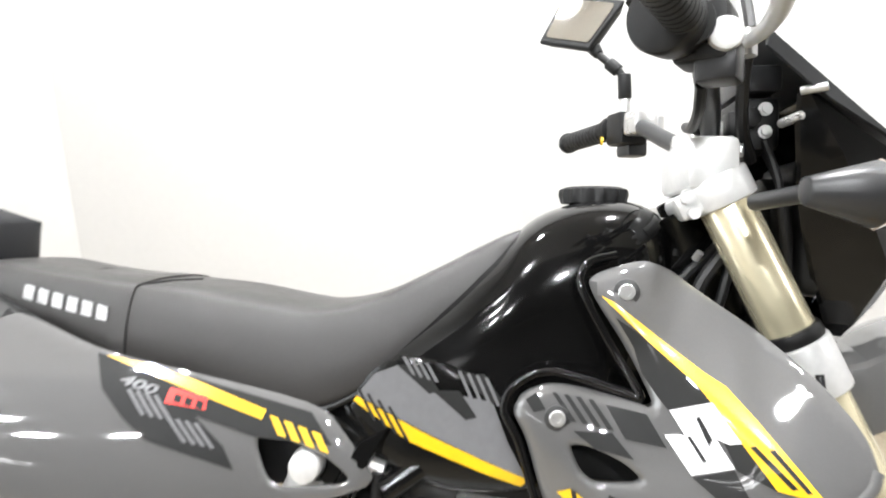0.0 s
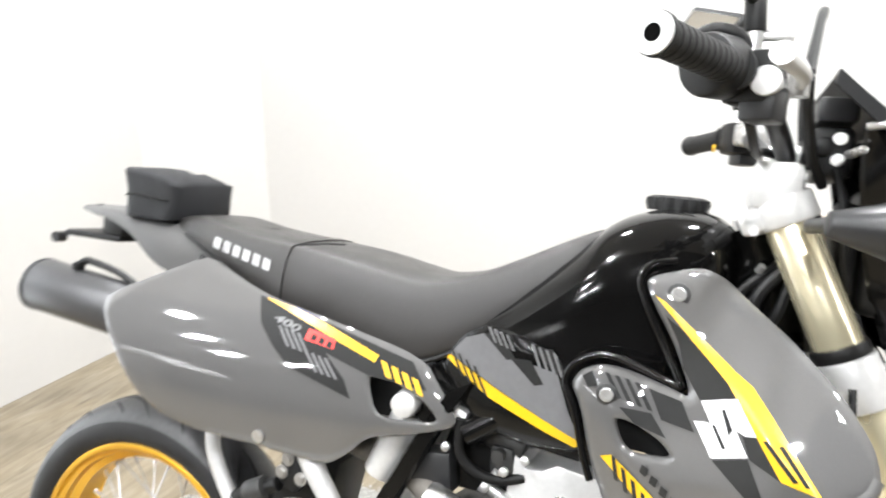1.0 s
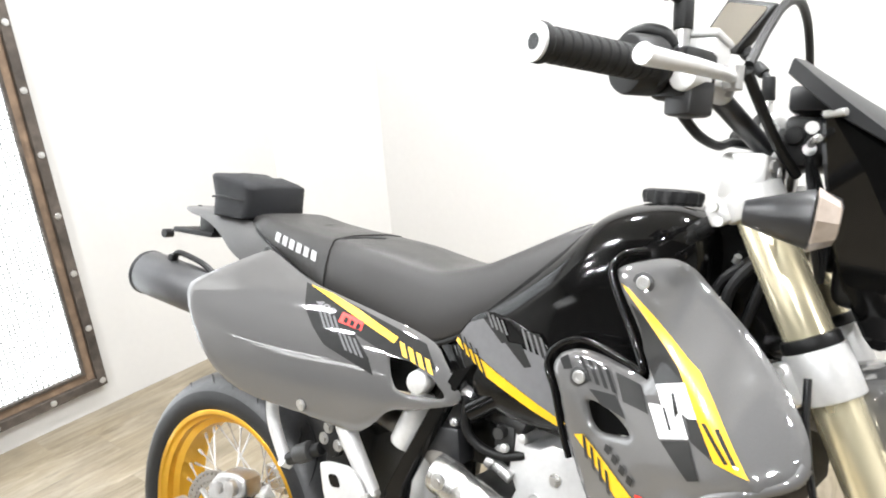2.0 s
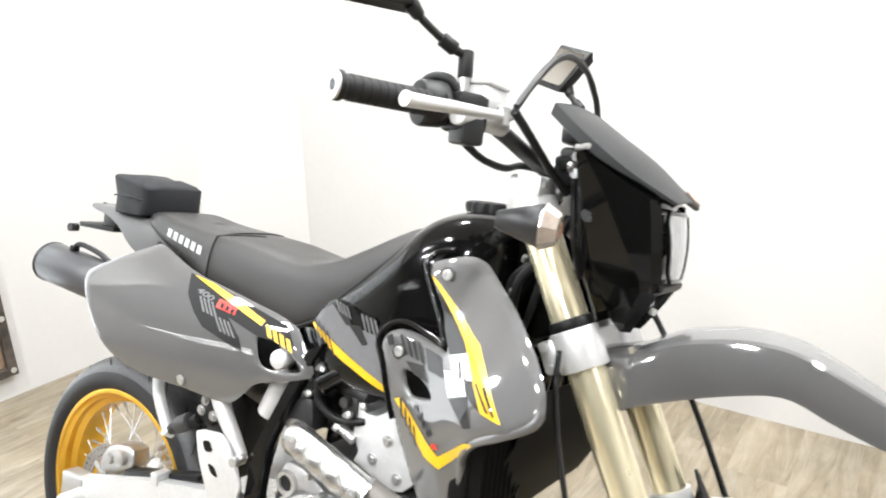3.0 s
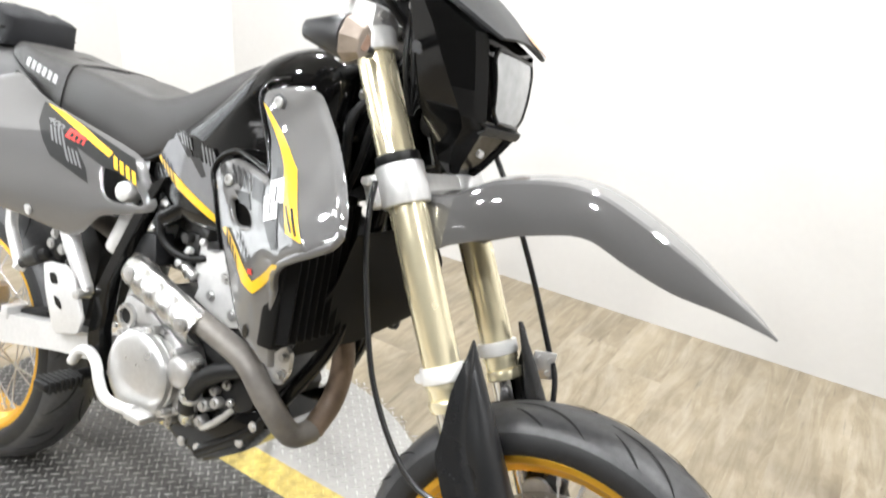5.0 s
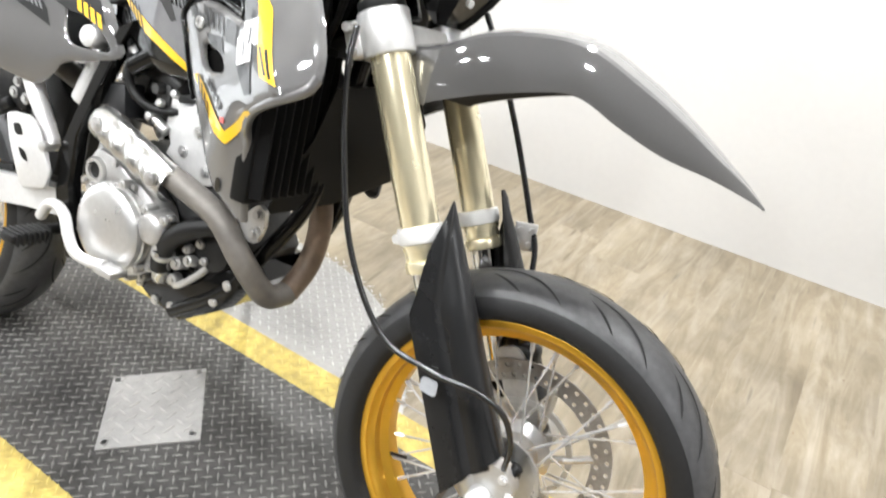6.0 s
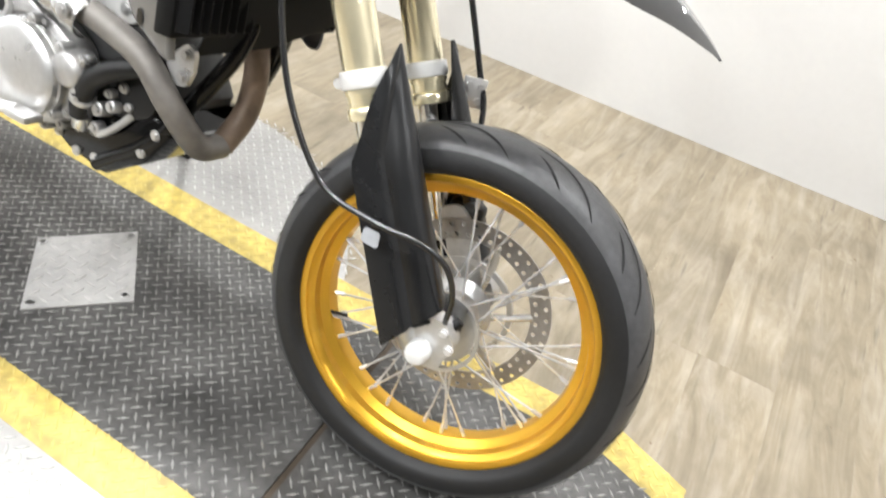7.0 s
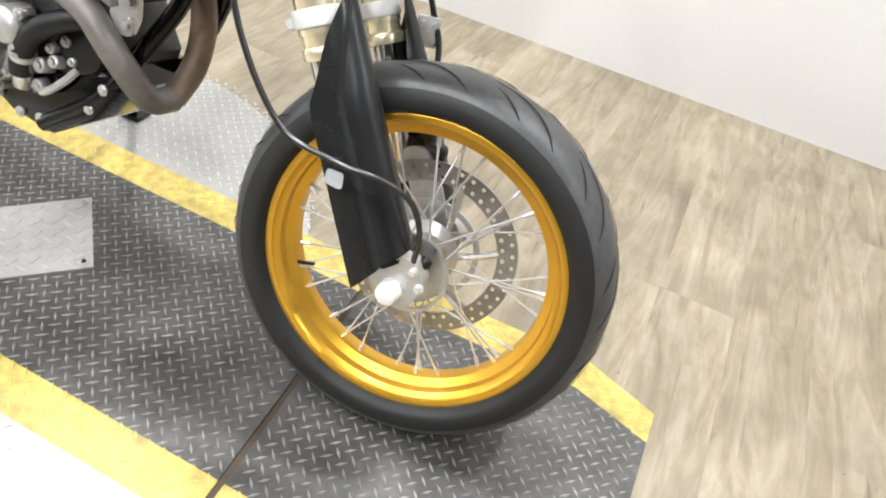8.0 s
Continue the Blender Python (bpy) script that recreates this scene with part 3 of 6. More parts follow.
# wheels
def wheel(name, centre, r, flange, half_tyre, half_rim, disc, disc_side, m, hub_w, label):
    place = m @ Matrix.Translation(centre)
    hub = joined(revolve([(0.0, -hub_w), (0.02, -hub_w), (0.022, -hub_w * 0.8), (0.054, -hub_w * 0.72), (0.056, -hub_w * 0.62), (0.038, -hub_w * 0.45), (0.035, 0),
                          (0.038, hub_w * 0.45), (0.056, hub_w * 0.62), (0.054, hub_w * 0.72), (0.022, hub_w * 0.8), (0.02, hub_w), (0.0, hub_w)], 32))
    root = part(name, turned(hub, place), ALU2, bike, label)
    # tyre
    prof = []
    depth = r - flange
    for i in range(25):
        a = math.pi * (-0.5 + i / 24)
        h = half_tyre * math.sin(a)
        rr = flange + 0.012 + (depth - 0.012) * (max(math.cos(a), 0) ** 0.72)
        prof.append((rr, h))
    prof = [(flange - 0.004, -half_rim + 0.003), (flange + 0.004, -half_tyre * 0.93)] + prof + [(flange + 0.004, half_tyre * 0.93), (flange - 0.004, half_rim - 0.003)]
    part("tyre", turned(revolve(prof, 160), place), RUBBER, root, "black road tyre with curved grooves")
    crown = []
    for i in range(31):
        a = 1.22 * (-1 + i / 15)
        lift = 0.0008 * min(1, min(i, 30 - i) / 1.5)
        crown.append((flange + 0.012 + (depth - 0.012) * (max(math.cos(a), 0) ** 0.72) + lift, half_tyre * math.sin(a) * 1.004))
    part("tread", turned(revolve(crown, 160), place), TREADRUB, root, "worn grey tread band")
    # Raised dark strips take the place of shaded grooves; nothing is cut in.
    grooves = bmesh.new()
    count = 13

    def on_tyre(a, ang, lift=0.0024):
        h = half_tyre * math.sin(a)
        rr = flange + 0.012 + (depth - 0.012) * (max(math.cos(a), 0) ** 0.72) + lift
        return Vector((rr * math.cos(ang), h * 1.010, rr * math.sin(ang)))
    def cut(path, width):
        rows = []
        n = len(path)
        for k in range(n):
            (a0, g0), (a1, g1) = path[max(k - 1, 0)], path[min(k + 1, n - 1)]
            along = on_tyre(a1, g1) - on_tyre(a0, g0)
            mid = on_tyre(*path[k])
            up_ = Vector((math.cos(path[k][1]) * math.cos(path[k][0]), math.sin(path[k][0]), math.sin(path[k][1]) * math.cos(path[k][0])))
            side = along.cross(up_).normalized() * width * 0.5 * (1 - abs(2 * k / (n - 1) - 1) ** 3 * 0.85)
            lift = up_ * 0.0006
            rows.append([mid - side, mid + lift, mid + side])
        return strip_quads(rows)
    for i in range(count):
        for sd in (-1, 1):
            base = 2 * math.pi * (i + (0.5 if sd > 0 else 0)) / count
            grooves = joined(grooves, cut([(sd * (0.14 + 0.88 * (k / 18) ** 2.4), base - 0.40 * k / 18) for k in range(19)], 0.0042))
            grooves = joined(grooves, cut([(sd * (0.42 + 0.58 * k / 10), base - 0.03 - 0.16 * (k / 10) ** 0.8) for k in range(11)], 0.0038))
    part("tread_groove", turned(grooves, place), GROOVE, root, "dark strips laid on the tread for its shaded grooves")
    # rim
    f, w = flange, half_rim
    outer = [(f, -w), (f - 0.003, -w - 0.0015), (f - 0.012, -w), (f - 0.014, -w + 0.006), (f - 0.022, -w + 0.011), (f - 0.024, -w + 0.024), (f - 0.036, -w + 0.033), (f - 0.038, 0)]
    prof = outer + [(a, -b) for a, b in outer[-2::-1]]
    inner = [(a + 0.004, b * 0.9) for a, b in prof]
    part("rim", turned(revolve(prof + inner[::-1], 120, closed=True), place), GOLD, root, "gold anodised aluminium rim")
    # spokes on one shared mesh for each lean
    for hand in (-1, 1):
        for lace in (-1, 1):
            s0 = Vector((0.052, hand * hub_w * 0.67, 0.012 * lace))
            a1 = lace * 0.62
            rim_r = f - 0.036
            s1 = Vector((rim_r * math.cos(a1), hand * 0.006, rim_r * math.sin(a1)))
            d = (s1 - s0).normalized()
            sp = joined(rod(s0, s1, 0.0019, n=6), rod(s1 - d * 0.017, s1 + d * 0.004, 0.0036, n=8))
            first = None
            for i in range(9):
                ang = 2 * math.pi * (i + (0.25 if hand > 0 else 0) + (0.5 if lace > 0 else 0)) / 9
                rot = place @ Matrix.Rotation(ang, 4, "Y")
                if first is None:
                    first = part("spoke", sp, STEEL, root)
                    ob = first
                else:
                    ob = new("spoke", first.data)
                    ob.parent = root
                ob.matrix_basis = rot
    # drilled disc
    r0, r1, n = disc[0], disc[1], 44
    bm = bmesh.new()
    dy = disc_side * disc[2]
    for row in range(2):
        ra, rb = r0 + (r1 - r0) * row / 2, r0 + (r1 - r0) * (row + 1) / 2
        for i in range(n):
            t0 = 2 * math.pi * (i + 0.5 * row) / n
            t1 = t0 + 2 * math.pi / n
            mid, rm = (t0 + t1) / 2, (ra + rb) / 2
            edge = [(ra, t0), (ra, mid), (ra, t1), (rm, t1), (rb, t1), (rb, mid), (rb, t0), (rm, t0)]
            ev = [bm.verts.new((q * math.cos(a), dy, q * math.sin(a))) for q, a in edge]
            hr = (rb - ra) * 0.23
            hv = []
            for q, a in edge:
                p = Vector((q * math.cos(a), dy, q * math.sin(a)))
                c = Vector((rm * math.cos(mid), dy, rm * math.sin(mid)))
                hv.append(bm.verts.new(c + (p - c).normalized() * hr))
            for k in range(8):
                bm.faces.new((ev[k], ev[(k + 1) % 8], hv[(k + 1) % 8], hv[k]))
    bmesh.ops.remove_doubles(bm, verts=bm.verts[:], dist=0.0002)
    part("brake_disc", turned(solid(bm, 0.004), place), ROTOR, root, "dark drilled steel brake disc", smooth=False)
    carrier = revolve([(r0 * 0.66, dy - 0.003), (r0 * 0.74, dy - 0.003), (r0 * 0.74, dy + 0.003), (r0 * 0.66, dy + 0.003)], 48, closed=True)
    for i in range(6):
        a = 2 * math.pi * i / 6
        part("carrier_arm", turned(tube([(0.04 * math.cos(a), dy * 0.92, 0.04 * math.sin(a)), ((r0 * 0.75) * math.cos(a + 0.22), dy, (r0 * 0.75) * math.sin(a + 0.22)), (r0 * 1.03 * math.cos(a + 0.3), dy, r0 * 1.03 * math.sin(a + 0.3))], 0.006, 8, 4), place), ALU2, root)
    part("disc_carrier", turned(carrier, place), ALU2, root, "bright aluminium disc carrier")
    part("valve", turned(rod((f - 0.036, -0.01, 0.0), (f - 0.070, -0.02, 0.0), 0.003, n=8), place @ Matrix.Rotation(2.75, 4, "Y")), MATT, root)
    return root


FRONT, REAR = Vector((0.704, 0, 0.296)), Vector((-0.705, 0, 0.300))
AXLE = FRONT + Vector((-0.007, 0.008, 0.0))
WHEEL_TURN = STEER @ Matrix.Translation(AXLE) @ Matrix.Rotation(radians(2.2), 4, "Z") @ Matrix.Translation(-FRONT)
front_wheel = wheel("front_wheel", FRONT, 0.306, 0.243, 0.064, 0.047, (0.117, 0.150, 0.052), 1, WHEEL_TURN, 0.058, "spoked front wheel with a gold rim")
rear_wheel = wheel("rear_wheel", REAR, 0.313, 0.240, 0.070, 0.060, (0.080, 0.112, 0.072), -1, Matrix.Identity(4), 0.068, "spoked rear wheel with a gold rim")

# front fork
for side, where in ((-1, "right"), (1, "left")):
    top, mid_, low = fork_at(1.065, side), fork_at(0.592, side), fork_at(0.30, side)
    part("fork_tube", steer(joined(rod(top, mid_, 0.0285, n=28, bevel=0.002), rod(fork_at(0.62, side), fork_at(0.605, side), 0.0305, n=28, bevel=0.001), rod(mid_, fork_at(0.576, side), 0.0315, n=28, bevel=0.003))), BRONZE, bike, "champagne gold upside-down fork tube")
    part("fork_stanchion", steer(rod(fork_at(0.59, side), fork_at(0.33, side), 0.0235, n=24)), CHROME, bike, "polished chrome fork stanchion")
    band = rod(fork_at(0.634, side), fork_at(0.613, side), 0.0335, n=28, bevel=0.003)
    ear = fork_at(0.622, side) - AHEAD * 0.034
    part("fork_band", steer(joined(band, rod(ear + Vector((0, -0.014, 0)), ear + Vector((0, 0.014, 0)), 0.007, n=12))), WHITEPL, bike, "white plastic fork band")
    part("fork_seal", steer(rod(fork_at(0.912, side), fork_at(0.896, side), 0.0335, n=28, bevel=0.004)), MATT, bike, "black rubber ring")
    lug = AXLE + Vector((0, 0.090 * side, 0))
    part("axle_lug", steer(joined(rod(fork_at(0.35, side), lug + Vector((-0.016, 0, -0.01)), 0.028, 0.026, n=20, bevel=0.004), rod(lug + Vector((0, 0.02, 0)), lug + Vector((0, -0.02, 0)), 0.026, n=20, bevel=0.003))), ALU2, bike, "bright cast axle lug")
    # stone guard in front of the stanchion
    rows = []
    steps = 22
    for i in range(steps + 1):
        t = i / steps
        z = 0.657 - 0.307 * t
        if t < 0.42:
            a0 = 6 + (-118 - 6) * (t / 0.42) ** 0.85
        else:
            a0 = -118 + 10 * (t - 0.42)
        a1 = 14 + 22 * min(t * 3, 1)
        row = []
        for k in range(21):
            a = radians(a0 + (a1 - a0) * k / 20)
            rad = 0.044 + 0.012 * math.cos(a * 2 - 0.3) + 0.010 * t - 0.0085 * math.exp(-((k - 9) / 1.5) ** 2) * min(t * 3, 1) + 0.004 * math.exp(-((k - 14) / 1.6) ** 2) * min(t * 3, 1)
            c = fork_at(z - 0.050 * (1 - k / 20) * max(0, (t - 0.5) / 0.5) ** 2, side)
            row.append(c + AHEAD * (rad * math.cos(a)) + Vector((0, -side * rad * math.sin(a), 0)))
        rows.append(row)
    part("fork_guard", steer(solid(strip_quads(rows), 0.003)), GUARD, bike, "black glossy plastic stone guard")
    part("guard_bolt", steer(bolt(Vector((0.690, 0.112 * side, 0.362)), (0.8, side, 0.3), 0.005, 0.006)), ALU2, bike)
    # white axle slider
    tip = lug + Vector((0, 0.02 * side, 0))
    part("axle_slider", steer(rod(tip, tip + Vector((0, 0.030 * side, 0)), 0.0185, 0.0165, n=28, bevel=0.006)), WHITEPL, bike, "white plastic axle slider")
for side in (-1, 1):
    foot = [(.650, .318), (.676, .352), (.722, .350), (.742, .322), (.728, .276), (.690, .268), (.664, .290)]
    bm = bmesh.new()
    f0 = bm.faces.new([bm.verts.new((x, side * 0.078, z)) for x, z in rounded(foot, 1, 0.15)])
    ext = bmesh.ops.extrude_face_region(bm, geom=[f0])
    for v in ext["geom"]:
        if isinstance(v, bmesh.types.BMVert):
            v.co.y = side * 0.108
    part("axle_foot", steer(bm), ALU2, bike, "bright cast fork foot")
    for x, z in ((.722, .336), (.736, .314)):
        part("foot_bolt", steer(bolt((x, side * 0.108, z), (0, side, 0), 0.006, 0.006)), STEEL, bike)
part("hub_ring", steer(turned(revolve([(0.060, -0.003), (0.066, -0.003), (0.066, 0.003), (0.060, 0.003)], 48, closed=True), Matrix.Translation(AXLE + Vector((0, -0.050, 0))))), ALU2, front_wheel, "bright ring on the hub")
part("tag_clip", steer(box(0.596, 0.608, -0.1655, -0.160, 0.462, 0.480, 0.001)), BLACK, bike)
part("front_axle", steer(rod(AXLE + Vector((0, -0.105, 0)), AXLE + Vector((0, 0.105, 0)), 0.011, n=16)), STEEL, bike)
part("speed_sensor", steer(joined(box(0.680, 0.735, -0.082, -0.062, 0.305, 0.345, 0.006), rod((0.712, -0.09, 0.312), (0.732, -0.080, 0.350), 0.0085, n=14, bevel=0.002), rod((0.67, -0.105, 0.325), (0.70, -0.10, 0.345), 0.008, n=10))), MATT, bike, "black speedometer drive on the axle")
part("guard_tag", steer(slab_plate(rounded([(0.587, 0.441), (0.588, 0.462), (0.612, 0.462), (0.613, 0.439)], 2, 0.14), -0.1662, -0.1645)), TAGGREY, bike, "grey label on the fork guard", smooth=False)
# brake caliper on the left leg
part("brake_caliper", steer(joined(box(0.615, 0.675, 0.070, 0.108, 0.34, 0.46, 0.012, 3), box(0.61, 0.66, 0.068, 0.118, 0.36, 0.44, 0.01, 3))), MATT, bike, "black brake caliper")
part("caliper_bracket", steer(slab_plate(rounded([(0.606, 0.440), (0.640, 0.458), (0.672, 0.432), (0.690, 0.400), (0.715, 0.350), (0.690, 0.322), (0.660, 0.330), (0.640, 0.385)], 2), 0.058, 0.067)), ALU, bike, "bright caliper bracket at the axle")

# clamps
def clamp(z0, z1, r, name, label):
    bm = joined(*[rod(fork_at(z0, s), fork_at(z1, s), r, n=28, bevel=0.003) for s in (-1, 1)])
    zc = (z0 + z1) / 2
    h = abs(z1 - z0)
    c = fork_at(zc, 0)
    bridge = box(-0.045, 0.012, -0.105, 0.105, -h * 0.38, h * 0.38, 0.008)
    turn = Matrix.Translation((c.x, 0, zc)) @ Matrix.Rotation(radians(-26.57), 4, "Y")
    bm = joined(bm, turned(bridge, turn))
    for s in (-1, 1):
        e = fork_at(zc, s) - AHEAD * (r + 0.004) + Vector((0, s * 0.012, 0))
        lugb = turned(box(-0.012, 0.014, -0.014, 0.014, -h * 0.46, h * 0.46, 0.005), Matrix.Translation(e) @ Matrix.Rotation(radians(-26.57), 4, "Y"))
        bm = joined(bm, lugb)
        for dz in (-0.3, 0.3):
            p = e + RAKE * (-dz * h) + Vector((0, s * 0.014, 0))
            bm = joined(bm, rod(p, p + Vector((0, s * 0.01, 0)), 0.0065, n=10))
    return part(name, steer(bm), SILVER, bike, label)


clamp(0.898, 0.844, 0.0365, "lower_clamp", "bright aluminium lower fork clamp with pinch bolts")
clamp(1.075, 1.045, 0.0365, "upper_clamp", "bright aluminium upper fork clamp")
part("head_tube", rod((0.262, 0, 1.06), (0.345, 0, 0.89), 0.030, n=20, bevel=0.004), BLACK, bike)


# bodywork
def egg(w, z0, z1, n=3.0, k=32, y=0.0):
    zc, h = (z0 + z1) / 2, (z1 - z0) / 2
    out = []
    for i in range(k):
        a = 2 * math.pi * (i + 0.5) / k
        c, s = math.cos(a), math.sin(a)
        out.append((y + w * math.copysign(abs(c) ** (2 / n), c), zc + h * math.copysign(abs(s) ** (2 / n), s)))
    return out


def body(stations, n=3.0, k=32):
    return loft([[(x, y, z) for y, z in egg(w, z0, z1, n, k)] for x, z0, z1, w in stations])


def even(stations, count):
    """Stations run through a smooth line and spaced anew."""
    a = np.array(stations, float)
    t = np.linspace(0, len(a) - 1, count)
    out = []
    for v in t:
        i = min(int(v), len(a) - 2)
        f = v - i
        p0, p1, p2, p3 = a[max(i - 1, 0)], a[i], a[i + 1], a[min(i + 2, len(a) - 1)]
        out.append(tuple(0.5 * (2 * p1 + (p2 - p0) * f + (2 * p0 - 5 * p1 + 4 * p2 - p3) * f * f + (3 * p1 - p0 - 3 * p2 + p3) * f ** 3)))
    return out


from mathutils.bvhtree import BVHTree


def wrapped(outline, tree, out=0.0012, cell=0.006, smooth_edge=0):
    """A thin sheet laid on the right flank of a body."""
    bm = cells(rounded(list(outline), smooth_edge) if smooth_edge else list(outline), cell)
    for v in bm.verts:
        hit, nor, _, _ = tree.ray_cast(Vector((v.co.x, -1, v.co.z)), Vector((0, 1, 0)))
        v.co = hit + Vector((0, -(out + 0.001), 0)) if hit else Vector((v.co.x, -0.10, v.co.z))
    return bm


TANK = even([(-0.165, 0.745, 0.835, 0.085), (-0.10, 0.725, 0.875, 0.108), (-0.03, 0.715, 0.925, 0.122), (0.04, 0.715, 0.985, 0.130), (0.085, 0.725, 1.028, 0.130),
             (0.13, 0.74, 1.048, 0.126), (0.175, 0.77, 1.054, 0.118), (0.215, 0.82, 1.048, 0.100), (0.24, 0.88, 1.028, 0.072), (0.25, 0.93, 0.99, 0.03)], 40)
tank = part("fuel_tank", body(TANK, 3.2, 40), BLACK, bike, "gloss black fuel tank")


def TSIDE(x, z):
    """The tank's flat lower flank."""
    a = np.array(TANK)
    return -float(np.interp(x, a[:, 0], a[:, 3])) - 0.003 + 0.25 * max(0, 0.75 - z)


TANK_FLANK = [(-.137, .806), (-.112, .832), (-.085, .860), (-.055, .874), (-.01, .868), (.05, .850), (.076, .800), (.102, .742), (.092, .728), (.0, .722), (-.052, .730), (-.098, .766)]
flank = part("tank_flank", panel(TANK_FLANK, TSIDE, 0.004, 0.004, 0.012, smooth_edge=1), BLACK, tank, "gloss black flank of the tank with printed stripes")
TANK_ART = (("tank_decal", DECGREY, [(-.112, .823), (-.089, .850), (-.060, .862), (-.021, .837), (.047, .828), (.064, .785), (.085, .745), (-.03, .789)]),
            ("tank_decal", YELLOW, [(-.121, .819), (-.112, .822), (-.03, .788), (.089, .744), (.078, .736), (-.045, .776)]))
for nm, mt, ol in TANK_ART:
    part(nm, panel(ol, TSIDE, 0.0, 0.0, 0.012, 0.0008 if mt is DECGREY else 0.0014, smooth_edge=0), mt, flank)
for x0, z0 in ((-0.062, 0.862), (-0.02, 0.836), (0.008, 0.856)):
    part("tank_decal", panel([(x0, z0), (x0 + 0.03, z0 + 0.002), (x0 + 0.05, z0 - 0.026), (x0 + 0.038, z0 - 0.03)], TSIDE, 0.0, 0.0, 0.012, 0.0014, smooth_edge=0), DECAL, flank)
for i in range(4):
    for x0, z0, dx, dz, mt in ((-0.056 + 0.009 * i, 0.872 - 0.002 * i, 0.012, -0.020, DECGREY), (0.008 + 0.010 * i, 0.860 - 0.002 * i, 0.014, -0.030, DECGREY), (-0.112 + 0.013 * i, 0.832 - 0.006 * i, 0.022, -0.036, DECAL)):
        part("decal_bar", panel([(x0, z0), (x0 + 0.004, z0), (x0 + 0.004 + dx, z0 + dz), (x0 + dx, z0 + dz)], TSIDE, 0.0, 0.0, 0.012, 0.0022, smooth_edge=0), mt, flank)

cap = bmesh.new()
ring = []
for lvl, (rr, zz) in enumerate(((0.040, 1.050), (0.041, 1.060), (0.040, 1.067), (0.034, 1.070), (0.0, 1.071))):
    ring.append([(0.160 + (rr + (0.0022 * math.cos(14 * a) if lvl in (1, 2) else 0)) * math.cos(a), (rr + (0.0022 * math.cos(14 * a) if lvl in (1, 2) else 0)) * math.sin(a), zz) for a in (2 * math.pi * i / 84 for i in range(84))])
part("filler_cap", loft(ring, caps=False), MATT, tank, "black ribbed fuel filler cap")

SEAT = even([(-0.655, 0.945, 0.962, 0.060), (-0.60, 0.930, 0.970, 0.086), (-0.52, 0.896, 0.958, 0.098), (-0.42, 0.858, 0.949, 0.108), (-0.31, 0.835, 0.940, 0.112), (-0.22, 0.808, 0.926, 0.110),
             (-0.165, 0.800, 0.922, 0.108), (-0.10, 0.83, 0.936, 0.104), (-0.04, 0.875, 0.963, 0.098), (0.02, 0.925, 0.994, 0.088), (0.06, 0.97, 1.013, 0.075), (0.088, 1.005, 1.021, 0.05)], 64)


def seat_ring(x, z0, z1, w):
    h = z1 - z0
    half = [(w * 0.99, z0), (w * 1.02, z0 + h * 0.10), (w * 1.0, z0 + h * 0.40), (w * 0.945, z0 + h * 0.72), (w * 0.875, z0 + h * 0.90), (w * 0.81, z0 + h * 0.95), (w * 0.4, z1 - h * 0.006)]
    return [(x, -y, z) for y, z in half] + [(x, 0, z1)] + [(x, y, z) for y, z in half[::-1]]


seat_bm = loft([seat_ring(*s) for s in SEAT])
seat_tree = BVHTree.FromBMesh(seat_bm)
seat = part("seat", seat_bm, VINYL, bike, "long dark grey vinyl seat", angle=75)


def on_seat(x, side, f):
    """A place on the seat's skin at x: f 0 the lower edge, 1 the crown."""
    a = np.array(SEAT)
    z0, z1, w = (float(np.interp(x, a[:, 0], a[:, k])) for k in (1, 2, 3))
    r = seat_ring(x, z0, z1, w)[:8]
    q = f * 7
    i = min(int(q), 6)
    p = Vector(r[i]).lerp(Vector(r[i + 1]), q - i)
    p.y *= -side
    return p


strap = []
for i in range(15):
    f = i / 14
    a, b = on_seat(-0.424 + 0.012 * f, -1, f), on_seat(-0.402 + 0.012 * f, -1, f)
    strap.append([a + (a - Vector((a.x, 0, 0.88))).normalized() * 0.003, b + (b - Vector((b.x, 0, 0.88))).normalized() * 0.003])
for i in range(13, -1, -1):
    strap.append([Vector((p.x, -p.y, p.z)) for p in strap[i]])
part("seat_strap", solid(strip_quads(strap), 0.003), VINYL, seat, "dark vinyl grab strap across the seat")
seam = [on_seat(-0.400 + 0.10 * max(0, (i - 5) / 7) ** 1.5, -1, min(i / 9, 1)) for i in range(10)]
part("seat_seam", tube(seam, 0.0022, 6, 3), MATT, seat)
edge = [on_seat(x, -1, 0.0) + Vector((0, -0.001, 0)) for x in np.linspace(-0.16, 0.085, 14)]
part("seat_piping", tube(edge, 0.004, 8, 3), MATT, seat, "black rubber edge")
edge = [on_seat(x, -1, 0.0) + Vector((0, -0.001, 0.0)) for x in np.linspace(-0.62, -0.16, 16)]
part("seat_piping", tube(edge, 0.0035, 8, 3), MATT, seat, "black rubber edge")
# the maker's name is drawn as plain white blocks
for i in range(6):
    x0 = -0.546 + i * 0.0212
    dz = -0.20 * (x0 + 0.546)
    hgt = 0.0175
    blk = [(x0, 0.923 + dz), (x0 + 0.0145, 0.9197 + dz), (x0 + 0.0145, 0.9197 + dz + hgt), (x0, 0.923 + dz + hgt)]
    part("seat_lettering", wrapped(blk, seat_tree, 0.0012, 0.004), SEATPRINT, seat, "white block of the printed name")

side_skin = thin_plate([(-.51, .91, -.10), (-.42, .865, -.114), (-.33, .82, -.12), (-.138, .81, -.108), (-.07, .74, -.119), (-.287, .625, -.125), (-.385, .66, -.16), (-.55, .76, -.195), (-.68, .79, -.205), (-.60, .67, -.19), (-.60, .87, -.15)])


